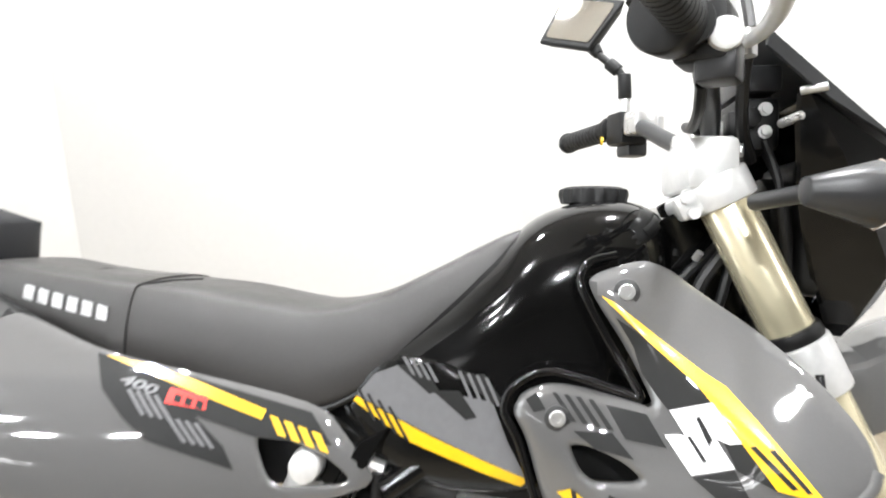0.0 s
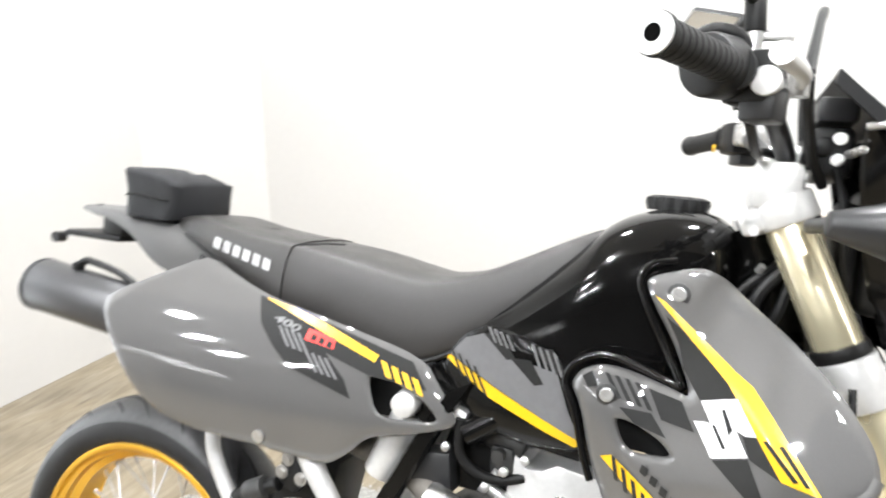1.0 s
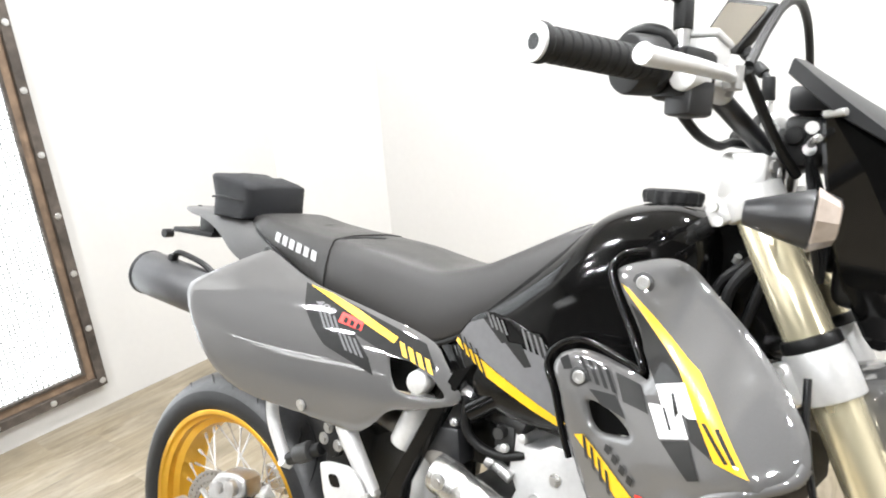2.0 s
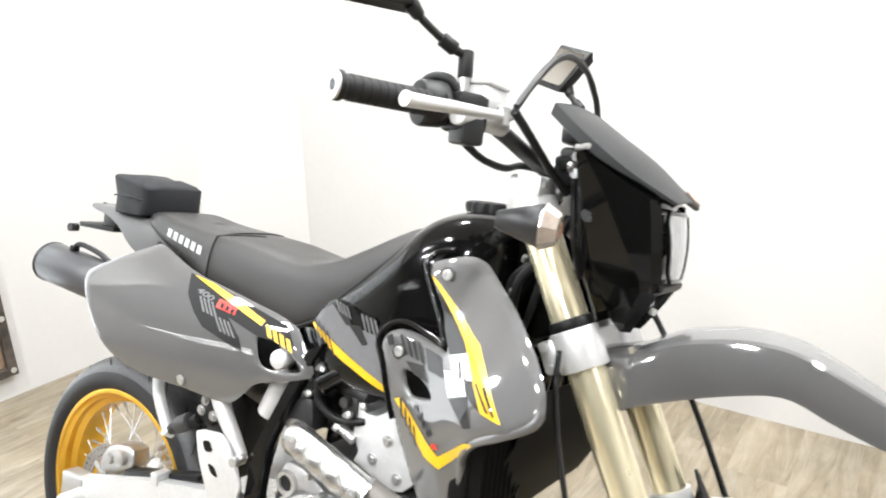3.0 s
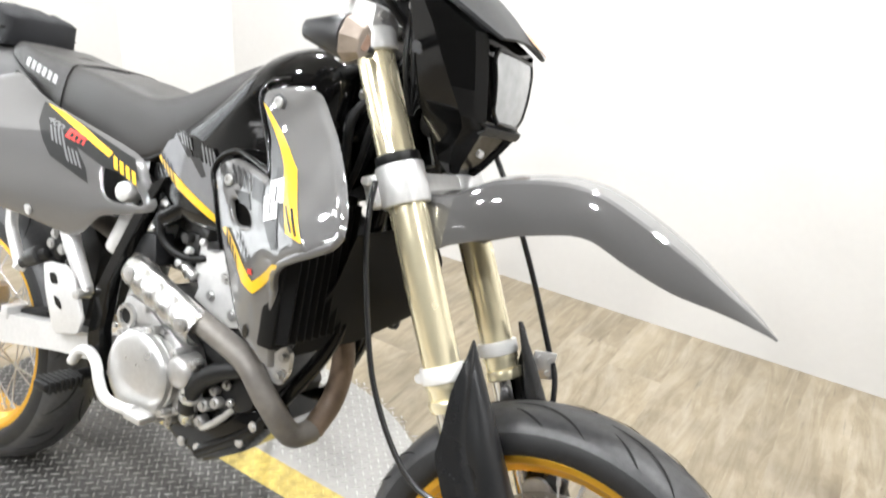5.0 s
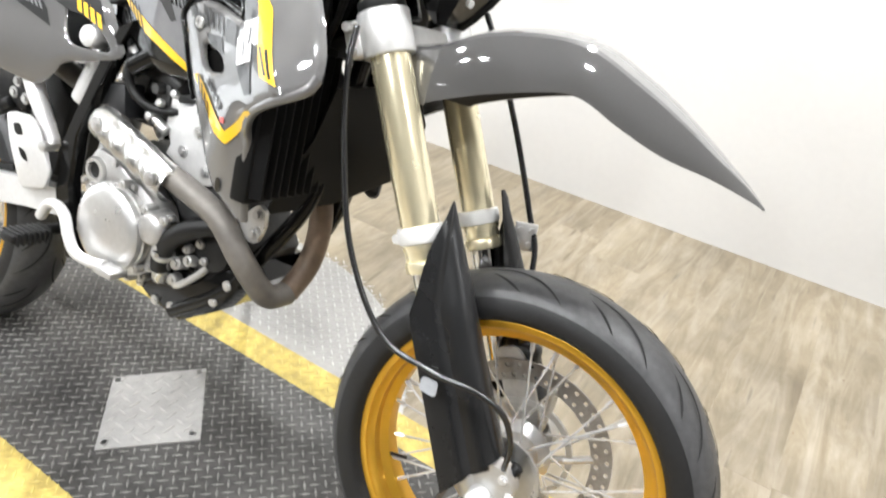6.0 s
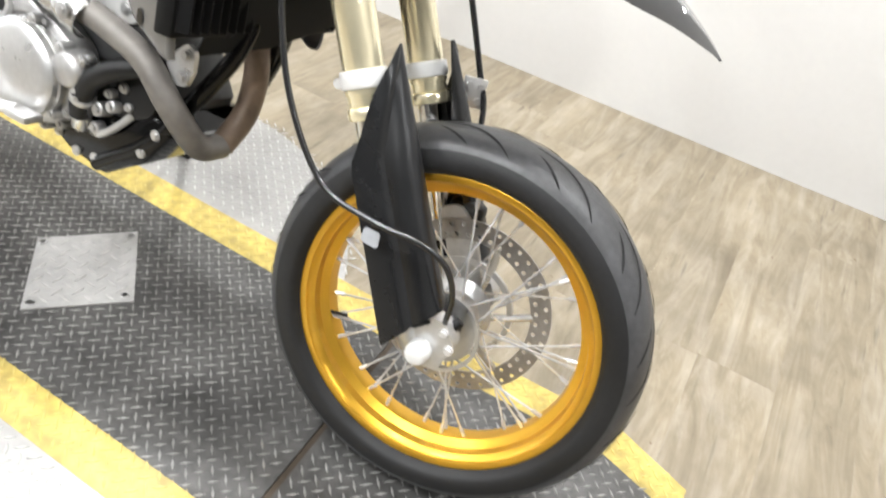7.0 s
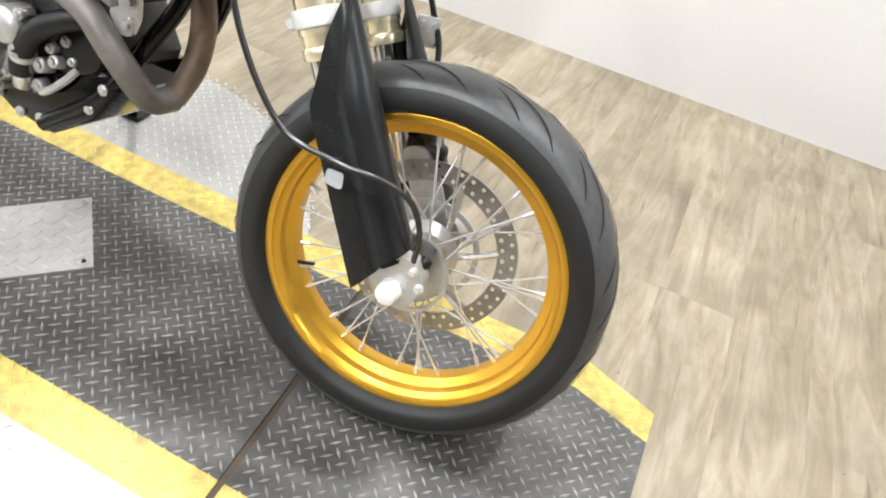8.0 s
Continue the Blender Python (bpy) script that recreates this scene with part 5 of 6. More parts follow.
# handlebar and controls
BAR = [(0.285, 0.0, 1.124), (0.284, 0.05, 1.124), (0.268, 0.12, 1.146), (0.242, 0.20, 1.178), (0.218, 0.27, 1.186), (0.150, 0.43, 1.186)]
bar_line = [(x, -y, z) for x, y, z in BAR[::-1]] + BAR[1:]
part("handlebar", steer(tube(bar_line, 0.012, 14, 6)), DARK, bike, "dark grey tapered handlebar")
for side in (-1, 1):
    def S(x, y, z):
        return Vector((x + 0.052 * y, side * y, z + 0.004))
    g0, g1 = S(0.195, 0.288, 1.182), S(0.128, 0.425, 1.180)
    d = (g1 - g0).normalized()
    span = (g1 - g0).length
    prof = [(0.0, -0.008), (0.0205, -0.008), (0.0215, -0.004), (0.0215, 0.0), (0.0155, 0.002)]
    for i in range(11):
        c = 0.008 + i * (span - 0.02) / 11
        prof += [(0.0154, c), (0.0168, c + 0.0008), (0.0168, c + 0.0088), (0.0154, c + 0.0096)]
    prof += [(0.0158, span - 0.006), (0.0188, span - 0.003), (0.0188, span + 0.003), (0.0, span + 0.004)]
    ribs = turned(revolve(prof, 24), Matrix.Translation(g0) @ d.to_track_quat("Y", "Z").to_matrix().to_4x4())
    grip = part("handle_grip", steer(ribs), GRIP, bike, "black ribbed rubber grip")
    bend = part("bar_end", steer(rod(g1 + d * 0.004, g1 + d * 0.007, 0.0178, n=24)), SILVER, grip, "pale bar end with a hole")
    part("bore", steer(rod(g1 + d * 0.0065, g1 + d * 0.0075, 0.0075, n=20)), BLACK, bend)
    part("switch_box", steer(turned(box(-0.024, 0.024, -0.024, 0.024, -0.026, 0.026, 0.007), Matrix.Translation(S(0.218, 0.255, 1.178)) @ Matrix.Rotation(radians(side * 26), 4, "Z"))), MATT, bike, "black switch housing")
    part("switch_box", steer(turned(box(-0.016, 0.020, -0.018, 0.018, -0.018, 0.018, 0.005), Matrix.Translation(S(0.226, 0.262, 1.153)) @ Matrix.Rotation(radians(side * 26), 4, "Z"))), DARK, bike, "dark switch housing")
    part("lever_perch", steer(joined(turned(box(-0.016, 0.022, -0.020, 0.020, -0.018, 0.018, 0.006), Matrix.Translation(S(0.232, 0.205, 1.180)) @ Matrix.Rotation(radians(side * 20), 4, "Z")), rod(S(0.262, 0.225, 1.168), S(0.262, 0.225, 1.192), 0.010, n=14))), ALU2, bike, "bright lever perch")
    part("hand_lever", steer(tube([S(0.262, 0.222, 1.180), S(0.258, 0.28, 1.176), S(0.246, 0.34, 1.172), S(0.226, 0.405, 1.168), S(0.222, 0.42, 1.168)], 0.0060, 10, 4, 0.0098)), SILVER, bike, "bright aluminium hand lever")
    if side > 0:
        post = S(0.214, 0.236, 1.185)
        bend_line = [Vector((0.224, 0.232, 1.258)), Vector((0.216, 0.236, 1.270)), Vector((0.200, 0.240, 1.285)), Vector((0.186, 0.246, 1.299)), Vector((0.178, 0.252, 1.312))]
        centre, lat, up = Vector((0.163, 0.268, 1.351)), Vector((-0.083, 0.056, 0.029)), Vector((0.037, 0.022, 0.085))
    else:
        post = Vector((0.226, -0.256, 1.190))
        bend_line = [Vector((0.223, -0.254, 1.258)), Vector((0.216, -0.272, 1.262)), Vector((0.203, -0.289, 1.273)), Vector((0.179, -0.309, 1.296)), Vector((0.172, -0.322, 1.308))]
        centre, lat, up = Vector((0.154, -0.380, 1.338)), Vector((0.3, 0.95, 0.1)), Vector((0, -0.256, 0.967))
    part("mirror_stem", steer(rod(post, post + Vector((0, 0, 0.042)), 0.008, n=12)), ALU2, bike, "bright mirror post")
    arm = joined(rod(post + Vector((0, 0, 0.038)), bend_line[0] + Vector((0, 0, 0.007)), 0.0105, n=12, bevel=0.002), tube(bend_line, 0.0062, 10, 4), rod(bend_line[1], bend_line[2], 0.0102, n=12, bevel=0.002), rod(bend_line[-2], bend_line[-1], 0.0085, 0.0115, n=12, bevel=0.001))
    mir = part("mirror", steer(arm), MATT, bike, "black rear-view mirror on a stem")
    hb = box(-0.014, 0.010, -0.068, 0.068, -0.046, 0.046, 0.005, 3)
    glass = box(-0.0156, -0.0135, -0.0575, 0.0575, -0.0360, 0.0360)
    bmesh.ops.bevel(glass, geom=[e for e in glass.edges if abs(e.verts[0].co.x - e.verts[1].co.x) > 0.001], offset=0.008, segments=4, profile=0.5, affect="EDGES")
    for v in hb.verts[:] + glass.verts[:]:
        if v.co.x > 0:
            v.co.y *= 0.88
            v.co.z *= 0.85
        if v.co.y < 0:
            v.co.y *= 1 - 0.32 * max(0, 0.5 - v.co.z / 0.092)
    lat.normalize()
    up = (up - lat * up.dot(lat)).normalized()
    ax = lat.cross(up)
    face = Matrix(((ax.x, lat.x, up.x, centre.x), (ax.y, lat.y, up.y, centre.y), (ax.z, lat.z, up.z, centre.z), (0, 0, 0, 1)))
    if side > 0:
        face = face @ Matrix.Diagonal((1, 0.84, 1.05, 1))
    part("mirror_shell", steer(turned(hb, face)), MATT, mir, "black mirror shell")
    part("mirror_face", steer(turned(glass, face)), MIRROR, mir, "silvered mirror glass", smooth=False)
part("brake_reservoir", steer(joined(box(0.219, 0.260, -0.252, -0.186, 1.186, 1.222, 0.004), rod((0.240, -0.290, 1.176), (0.254, -0.182, 1.176), 0.0145, n=18, bevel=0.003), rod((0.256, -0.190, 1.186), (0.272, -0.172, 1.198), 0.008, n=12, bevel=0.002))), SILVER, bike, "silver brake fluid reservoir on the handlebar")
part("reservoir_cap", steer(joined(box(0.217, 0.262, -0.254, -0.184, 1.222, 1.230, 0.003), rod((0.240, -0.246, 1.229), (0.240, -0.246, 1.232), 0.004, n=10), rod((0.240, -0.192, 1.229), (0.240, -0.192, 1.232), 0.004, n=10))), SILVER, bike, "pale screwed cap of the brake reservoir")
part("cable_guide", steer(tube([(0.168, -0.272, 1.206), (0.174, -0.270, 1.220), (0.190, -0.270, 1.227), (0.210, -0.268, 1.223), (0.220, -0.262, 1.210)], 0.0075, 10, 5)), MATT, bike, "black cable guide arching over the throttle drum")
part("throttle_drum", steer(rod((0.205, -0.268, 1.190), (0.184, -0.302, 1.187), 0.031, n=28, bevel=0.006)), MATT, bike, "black throttle drum")
part("kill_switch", steer(rod((0.215, -0.262, 1.205), (0.209, -0.262, 1.211), 0.006, n=12)), RED, bike, "red stop button")
part("bar_clamp", steer(joined(box(0.262, 0.308, -0.062, -0.036, 1.075, 1.142, 0.007), box(0.262, 0.308, 0.036, 0.062, 1.075, 1.142, 0.007), rod((0.285, -0.040, 1.124), (0.285, 0.040, 1.124), 0.014, n=16))), ALU2, bike, "bright handlebar clamps")
part("ignition_block", steer(box(0.246, 0.300, -0.127, 0.03, 1.060, 1.116, 0.008)), SILVER, bike, "pale cover on the upper clamp")
for bz in (1.082, 1.102):
    part("cover_bolt", steer(bolt((0.301, -0.110, bz), (1, -0.4, 0), 0.009, 0.005, False)), ALU2, bike)
part("left_switch_mark", steer(rod((0.196, 0.262, 1.165), (0.192, 0.262, 1.165), 0.007, n=10)), YELLOW, bike, "yellow switch button")
# hoses and cables
part("brake_hose", tube([(0.287, -0.205, 1.202), (0.292, -0.165, 1.245), (0.298, -0.115, 1.285), (0.304, -0.065, 1.300), (0.304, 0.0, 1.292), (0.303, 0.05, 1.266), (0.302, 0.075, 1.244), (0.306, 0.088, 1.19), (0.315, 0.085, 1.12)], 0.0055, 8, 6), MATT, bike, "black brake hose in an arch")
part("throttle_cable", tube([(0.235, -0.245, 1.145), (0.242, -0.20, 1.128), (0.248, -0.14, 1.122), (0.252, -0.094, 1.130), (0.275, -0.066, 1.128)], 0.0055, 8, 6), MATT, bike, "black throttle cable")
part("throttle_cable", tube([(0.286, -0.208, 1.196), (0.292, -0.165, 1.170), (0.306, -0.11, 1.128), (0.325, -0.075, 1.095)], 0.0065, 8, 6), MATT, bike, "black cable sleeve")
part("speedometer_cable", tube([(0.372, -0.155, 0.875), (0.378, -0.165, 0.82), (0.398, -0.172, 0.735), (0.445, -0.178, 0.60), (0.52, -0.178, 0.500), (0.60, -0.172, 0.478), (0.665, -0.160, 0.472), (0.705, -0.145, 0.452), (0.722, -0.125, 0.405), (0.718, -0.10, 0.345)], 0.0043, 10, 7), CABLE, bike, "black speedometer cable looping to the axle")
part("front_brake_line", tube([(0.405, 0.150, 0.935), (0.455, 0.152, 0.86), (0.515, 0.152, 0.755), (0.572, 0.152, 0.640), (0.598, 0.150, 0.585), (0.612, 0.135, 0.50), (0.635, 0.10, 0.44)], 0.0052, 10, 6), CABLE, bike, "black brake line down the left fork leg")
part("line_bracket", turned(joined(box(-0.020, 0.020, -0.003, 0.003, -0.024, 0.024, 0.002), *[rod((x, -0.002, z), (x, -0.006, z), 0.0055, n=10) for x in (-0.010, 0.010) for z in (-0.012, 0.012)]), Matrix.Translation((0.574, 0.142, 0.608)) @ Matrix.Rotation(radians(38), 4, "Z")), ALU2, bike, "bright drilled line bracket")


# engine
def slab(outline, y0, y1, bevel=0.01, seg=2):
    bm = bmesh.new()
    f = bm.faces.new([bm.verts.new((x, y0, z)) for x, z in outline])
    g = bmesh.ops.extrude_face_region(bm, geom=[f])
    for v in g["geom"]:
        if isinstance(v, bmesh.types.BMVert):
            v.co.y = y1
    if bevel:
        rim = [e for e in bm.edges if abs(e.verts[0].co.y - e.verts[1].co.y) < 1e-6]
        bmesh.ops.bevel(bm, geom=rim, offset=bevel, segments=seg, profile=0.5, affect="EDGES")
    return bm


# Crankcase toned dark to give the shaded gaps between the bright covers.
engine = part("engine", slab([(-.20, .42), (-.15, .345), (.05, .325), (.165, .385), (.185, .46), (.14, .54), (.06, .58), (-.10, .58), (-.19, .51)], 0.08, -0.082, 0.015), ENGINE, bike, "cast engine, its crankcase darkened for the shaded gaps")
part("clutch_case", slab(rounded([(-.150, .455), (-.130, .375), (-.055, .345), (.02, .372), (.048, .43), (.04, .50), (-.02, .535), (-.11, .530)], 2), -0.08, -0.128, 0.010), ALU, engine, "cast clutch case")
part("clutch_cover", turned(revolve([(0.0, -0.001), (0.058, -0.001), (0.062, 0.0), (0.070, 0.002), (0.0755, 0.007), (0.076, 0.018), (0.079, 0.019), (0.079, 0.026), (0.076, 0.028), (0.076, 0.045)], 64), Matrix.Translation((-.049, -.162, .443))), ALU2, engine, "round machined clutch cover")
for k in range(6):
    a = 0.35 + k * math.pi / 3
    part("cover_lug", rod((-.049 + .083 * math.cos(a), -.128, .443 + .083 * math.sin(a)), (-.049 + .083 * math.cos(a), -.146, .443 + .083 * math.sin(a)), 0.0085, n=12, bevel=0.001), ALU, engine)
    part("case_bolt", bolt((-.049 + .083 * math.cos(a), -.146, .443 + .083 * math.sin(a)), (0, -1, 0), 0.0062, 0.004, False), ALU2, engine)
part("pump_cover", turned(revolve([(0.0, 0.0), (0.020, 0.0), (0.026, 0.004), (0.029, 0.010), (0.030, 0.045)], 32), Matrix.Translation((.041, -.152, .472))), ALU, engine, "small round pump cover")
for bx, bz in ((.066, .494), (.022, .500), (.060, .446)):
    part("case_bolt", joined(rod((bx, -.120, bz), (bx, -.144, bz), 0.009, n=12, bevel=0.001), bolt((bx, -.144, bz), (0, -1, 0), 0.0062, 0.004, False)), ALU2, engine)
part("kick_boss", slab(rounded([(-.156, .520), (-.128, .563), (-.083, .558), (-.028, .530), (-.05, .500), (-.143, .495)], 2, 0.15), -0.08, -0.128, 0.008), ALU, engine, "cast boss on the crankcase")
part("boss_rim", turned(revolve([(0.015, 0.0), (0.022, 0.0), (0.024, 0.004), (0.024, 0.012), (0.014, 0.012)], 28, closed=True), Matrix.Translation((-.120, -.135, .523))), ALU2, engine)
# Black disc painted in for the shade of the boss's hole.
part("boss_plug", rod((-.120, -.126, .523), (-.120, -.130, .523), 0.0155, n=20), MATT, engine, "dark disc standing for the shaded hole in the boss")
for bx, bz in ((-.146, .498), (-.072, .548), (-.022, .524)):
    part("case_bolt", bolt((bx, -.129, bz), (0, -1, 0), 0.007, 0.006, False), ALU2, engine)
cyl = slab([(-.012, .700), (.006, .676), (.030, .677), (.050, .690), (.135, .68), (.140, .60), (.10, .56), (.071, .552), (-.012, .584), (-.004, .604), (-.018, .636)], 0.075, -0.085, 0.004)
part("cylinder", cyl, SILVER, engine, "pale cast cylinder")
for bx, bz in ((.03, .60), (.085, .58), (.06, .64)):
    part("head_bolt", bolt((bx, -.086, bz), (0, -1, 0), 0.008, 0.006), ALU2, engine)
part("cylinder_head", slab([(-.01, .70), (.10, .69), (.15, .73), (.12, .76), (0.0, .755)], 0.07, -0.07, 0.012), MATT, engine, "black cylinder head cover")
part("head_fitting", joined(rod((-.050, -.088, .641), (-.010, -.088, .622), 0.010, n=14, bevel=0.002), rod((-.052, -.088, .642), (-.040, -.088, .636), 0.0135, n=14, bevel=0.002), rod((-.045, -.088, .640), (-.030, -.092, .665), 0.007, n=12, bevel=0.002)), ALU2, engine, "bright pipe fitting on the cylinder")
HOSE = [(.050, -.122, .402), (.056, -.128, .425), (.070, -.132, .455), (.092, -.132, .480), (.122, -.128, .500), (.155, -.118, .514), (.195, -.095, .525)]
part("water_hose", tube(HOSE, 0.0165, 14, 6), MATT, engine, "black rubber water hose")
part("hose_joint", joined(rod((.044, -.112, .378), (.058, -.128, .430), 0.0155, n=18, bevel=0.002), rod((.058, -.128, .430), (.062, -.130, .438), 0.0195, n=18, bevel=0.001), rod((.050, -.140, .434), (.066, -.148, .434), 0.004, n=8)), ALU2, engine, "bright hose joint with a clamp")
part("starter_case", slab(rounded([(.085, .41), (.17, .43), (.19, .48), (.15, .51), (.09, .47)], 2), -0.07, -0.105, 0.008), MATT, engine, "black starter cover")
for a, b, r in (((.085, -.10, .420), (.085, -.125, .424), 0.012), ((.108, -.10, .432), (.108, -.122, .436), 0.010), ((.098, -.10, .452), (.098, -.118, .452), 0.008), ((.132, -.10, .440), (.132, -.112, .442), 0.007), ((.028, -.10, .395), (.028, -.128, .395), 0.009), ((.010, -.10, .368), (.010, -.124, .368), 0.008), ((.075, -.10, .388), (.075, -.118, .388), 0.010), ((-.03, -.095, .352), (-.03, -.12, .352), 0.008), ((.118, -.095, .468), (.118, -.11, .468), 0.009)):
    part("side_fitting", joined(rod(a, b, r, n=12, bevel=0.0015), bolt(b, (0, -1, 0), r * 0.7, 0.004, False)), ALU, engine, "cast fitting low on the engine")
part("drain_pipe", tube([(.055, -.100, .372), (.085, -.112, .380), (.115, -.108, .405), (.135, -.10, .43)], 0.0065, 8, 4), ALU2, engine, "bright thin oil pipe")
part("sump_guard", slab([(-.05, .345), (0.0, .317), (.078, .303), (.155, .352), (.203, .415), (.185, .445), (.12, .44), (.06, .40), (-.02, .372)], 0.095, -0.095, 0.010), BLACK, bike, "black sump guard under the engine")
for bx, bz in ((.153, .373), (.02, .322), (-.022, .342), (.06, .325), (.178, .412)):
    part("sump_bolt", bolt((bx, -.096, bz), (0, -1, 0), 0.007, 0.005), ALU2, bike)
# carburettor side
part("carburettor", joined(rod((-.055, -.06, .715), (.0, -.06, .695), 0.026, n=18, bevel=0.003), box(-.045, -.01, -.09, -.045, .66, .70, 0.006), rod((-.03, -.09, .69), (-.03, -.105, .69), 0.009, n=12)), ENGINE, bike, "dark cast carburettor")
part("airbox_joint", rod((-.13, -.05, .73), (-.055, -.055, .715), 0.030, n=18), MATT, bike, "black rubber intake joint")
part("coil_box", turned(box(-.032, .032, -.022, .022, -.030, .030, 0.005), Matrix.Translation((-.127, -.085, .645)) @ Matrix.Rotation(radians(-9), 4, "Y")), DARK, bike, "dark grey electrical box")
# Black plate added in place of the shade inside the frame.
part("inner_shadow_plate", slab([(-.16, .60), (-.16, .74), (.0, .76), (.0, .60)], 0.03, -0.03, 0.004), MATT, bike, "dark plate standing for the shade between the frame tubes")
part("fuel_hose", tube([(-.085, -.112, .735), (-.085, -.112, .700), (-.078, -.110, .678), (-.055, -.104, .660), (-.026, -.094, .654), (.005, -.080, .66)], 0.0075, 10, 6), MATT, bike, "black hose beside the engine")
for p in ((-.104, -.106, .689), (-.02, -.094, .668), (.008, -.092, .69)):
    part("clip", rod(p, (p[0], p[1] - .010, p[2] + .002), 0.007, n=10, bevel=0.002), ALU2, bike, "bright hose clip")
# exhaust
PIPE_LINE = [(.19, .02, .64), (.235, .022, .600), (.257, .020, .535), (.258, .008, .465), (.250, -.028, .412), (.246, -.080, .420), (.222, -.122, .480), (.175, -.132, .534), (.11, -.134, .558), (.03, -.130, .575), (-.06, -.122, .598), (-.115, -.105, .612), (-.18, -.078, .630), (-.30, -.075, .660), (-.42, -.11, .71)]
header = part("exhaust_header", tube(PIPE_LINE[4:], 0.0205, 16, 7), PIPE, bike, "heat-tinted steel exhaust header")
part("header_bend", tube(PIPE_LINE[:5], 0.0203, 16, 7), TINTED, header, "browned bend of the header pipe")
rows = []
for i in range(29):
    t = i / 28
    c = Vector((-.122, -.122, .610)).lerp(Vector((.070, -.136, .555)), t)
    d = Vector((.203, -.012, -.046)).normalized()
    u = d.cross(Vector((0, -1, 0))).normalized()
    rows.append([c + (u * math.cos(a) * (0.032 - 0.003 * (i in (0, 28))) + Vector((0, -1, 0)) * math.sin(a) * (0.030 + 0.0042 * math.sin(i * 1.05 + a * 2.0) * math.sin(math.pi * t))) for a in np.linspace(radians(-8), radians(188), 13)])
shield = part("heat_shield", solid(strip_quads(rows), 0.002), SHEET, bike, "bright ribbed exhaust heat shield")
for p in ((-.098, -.151, .610), (.054, -.166, .566)):
    part("shield_bolt", joined(rod(p, (p[0], p[1] - .006, p[2]), 0.012, n=18, bevel=0.001), bolt((p[0], p[1] - .004, p[2]), (0, -1, 0), 0.007, 0.004, False)), ALU, shield)
muff = joined(rod((-.852, -.160, .826), (-.655, -.148, .803), 0.045, n=32, bevel=0.006), rod((-.656, -.148, .803), (-.52, -.09, .745), 0.045, 0.022, n=32))
muffler = part("muffler", muff, MUFFLER, bike, "matt dark grey silencer")
part("muffler_cap", rod((-.855, -.160, .826), (-.847, -.1597, .825), 0.0462, n=32, bevel=0.002), DARK, muffler)
part("muffler_outlet", rod((-.860, -.160, .8265), (-.852, -.160, .826), 0.022, n=20), BLACK, muffler)
part("muffler_bracket", joined(tube([(-.77, -.160, .870), (-.75, -.158, .878), (-.69, -.153, .866), (-.65, -.150, .848)], 0.006, 8, 4), box(-.778, -.763, -.168, -.152, .860, .874, 0.003)), MATT, muffler, "black bracket on the silencer")
# frame
for side in (-1, 1):
    part("frame_spar", tube([(.25, side * .045, .93), (.16, side * .085, .86), (.02, side * .10, .78), (-.075, side * .112, .715)], 0.018, 10, 5), BLACK, bike, "gloss black frame tube")
    part("frame_leg", loft([[(x + a * .021, side * (.112 + b * .014), z + a * .012) for a, b in ((-1, -.6), (-.75, -1), (.75, -1), (1, -.6), (1, .6), (.75, 1), (-.75, 1), (-1, .6))] for x, z in ((-.088, .780), (-.130, .708), (-.181, .604), (-.203, .556), (-.212, .46), (-.20, .40), (-.17, .34))]), BLACK, bike, "flat gloss black frame leg")
    part("subframe_tube", tube([(-.08, side * .10, .735), (-.25, side * .095, .79), (-.45, side * .085, .85), (-.60, side * .07, .89)], 0.010, 8, 4), SILVER, bike, "silver subframe tube")
    part("subframe_strut", tube([(-.246, side * .124, .536), (-.27, side * .124, .566), (-.318, side * .120, .627), (-.375, side * .110, .72)], 0.0125, 12, 5, 0.020), SILVER, bike, "silver subframe strut")
    part("down_tube", tube([(.31, side * .022, .86), (.292, side * .035, .70), (.272, side * .05, .58), (.215, side * .075, .47), (.165, side * .085, .395), (.06, side * .09, .315)], 0.014, 10, 5), BLACK, bike, "gloss black cradle tube")
    part("swingarm", loft([[(x, side * (y + a * .014), z + b * h) for a, b in ((-1, -1), (1, -1), (1, 1), (-1, 1))] for x, y, z, h in ((-.19, .105, .430, .025), (-.30, .118, .422, .027), (-.45, .128, .396, .030), (-.62, .132, .354, .027), (-.74, .132, .325, .025))]), SILVER, bike, "bright aluminium swingarm arm", angle=30)
    part("rear_axle_slider", rod((-.70, side * .140, .318), (-.70, side * .195, .318), 0.020, 0.017, n=20, bevel=0.004), WHITEPL, bike, "white plastic axle slider")
    part("chain_adjuster", box(-.775, -.70, side * .130 - .020, side * .130 + .020, .298, .356, 0.006), ALU2, bike, "bright axle block")
    part("foot_peg", joined(tube([(-.20, side * .13, .385), (-.19, side * .17, .392)], 0.011, 10, 3), box(-.206, -.170, min(side * .165, side * .240), max(side * .165, side * .240), .380, .397, 0.005)), MATT, bike, "black ribbed foot peg")
for i in range(7):
    part("peg_rib", box(-.209, -.167, -.173 - i * .0098, -.168 - i * .0098, .377, .4005, 0.001), GRIP, bike)
part("strut_joint", joined(rod((-.246, -.128, .536), (-.240, -.128, .528), 0.014, n=16, bevel=0.003), rod((-.243, -.120, .530), (-.243, -.150, .530), 0.010, n=14, bevel=0.002)), ALU2, bike, "bright ball joint on the strut")
part("arm_clip", box(-.474, -.452, -.147, -.110, .415, .441, 0.003), SILVER, bike, "silver clip on the swingarm")
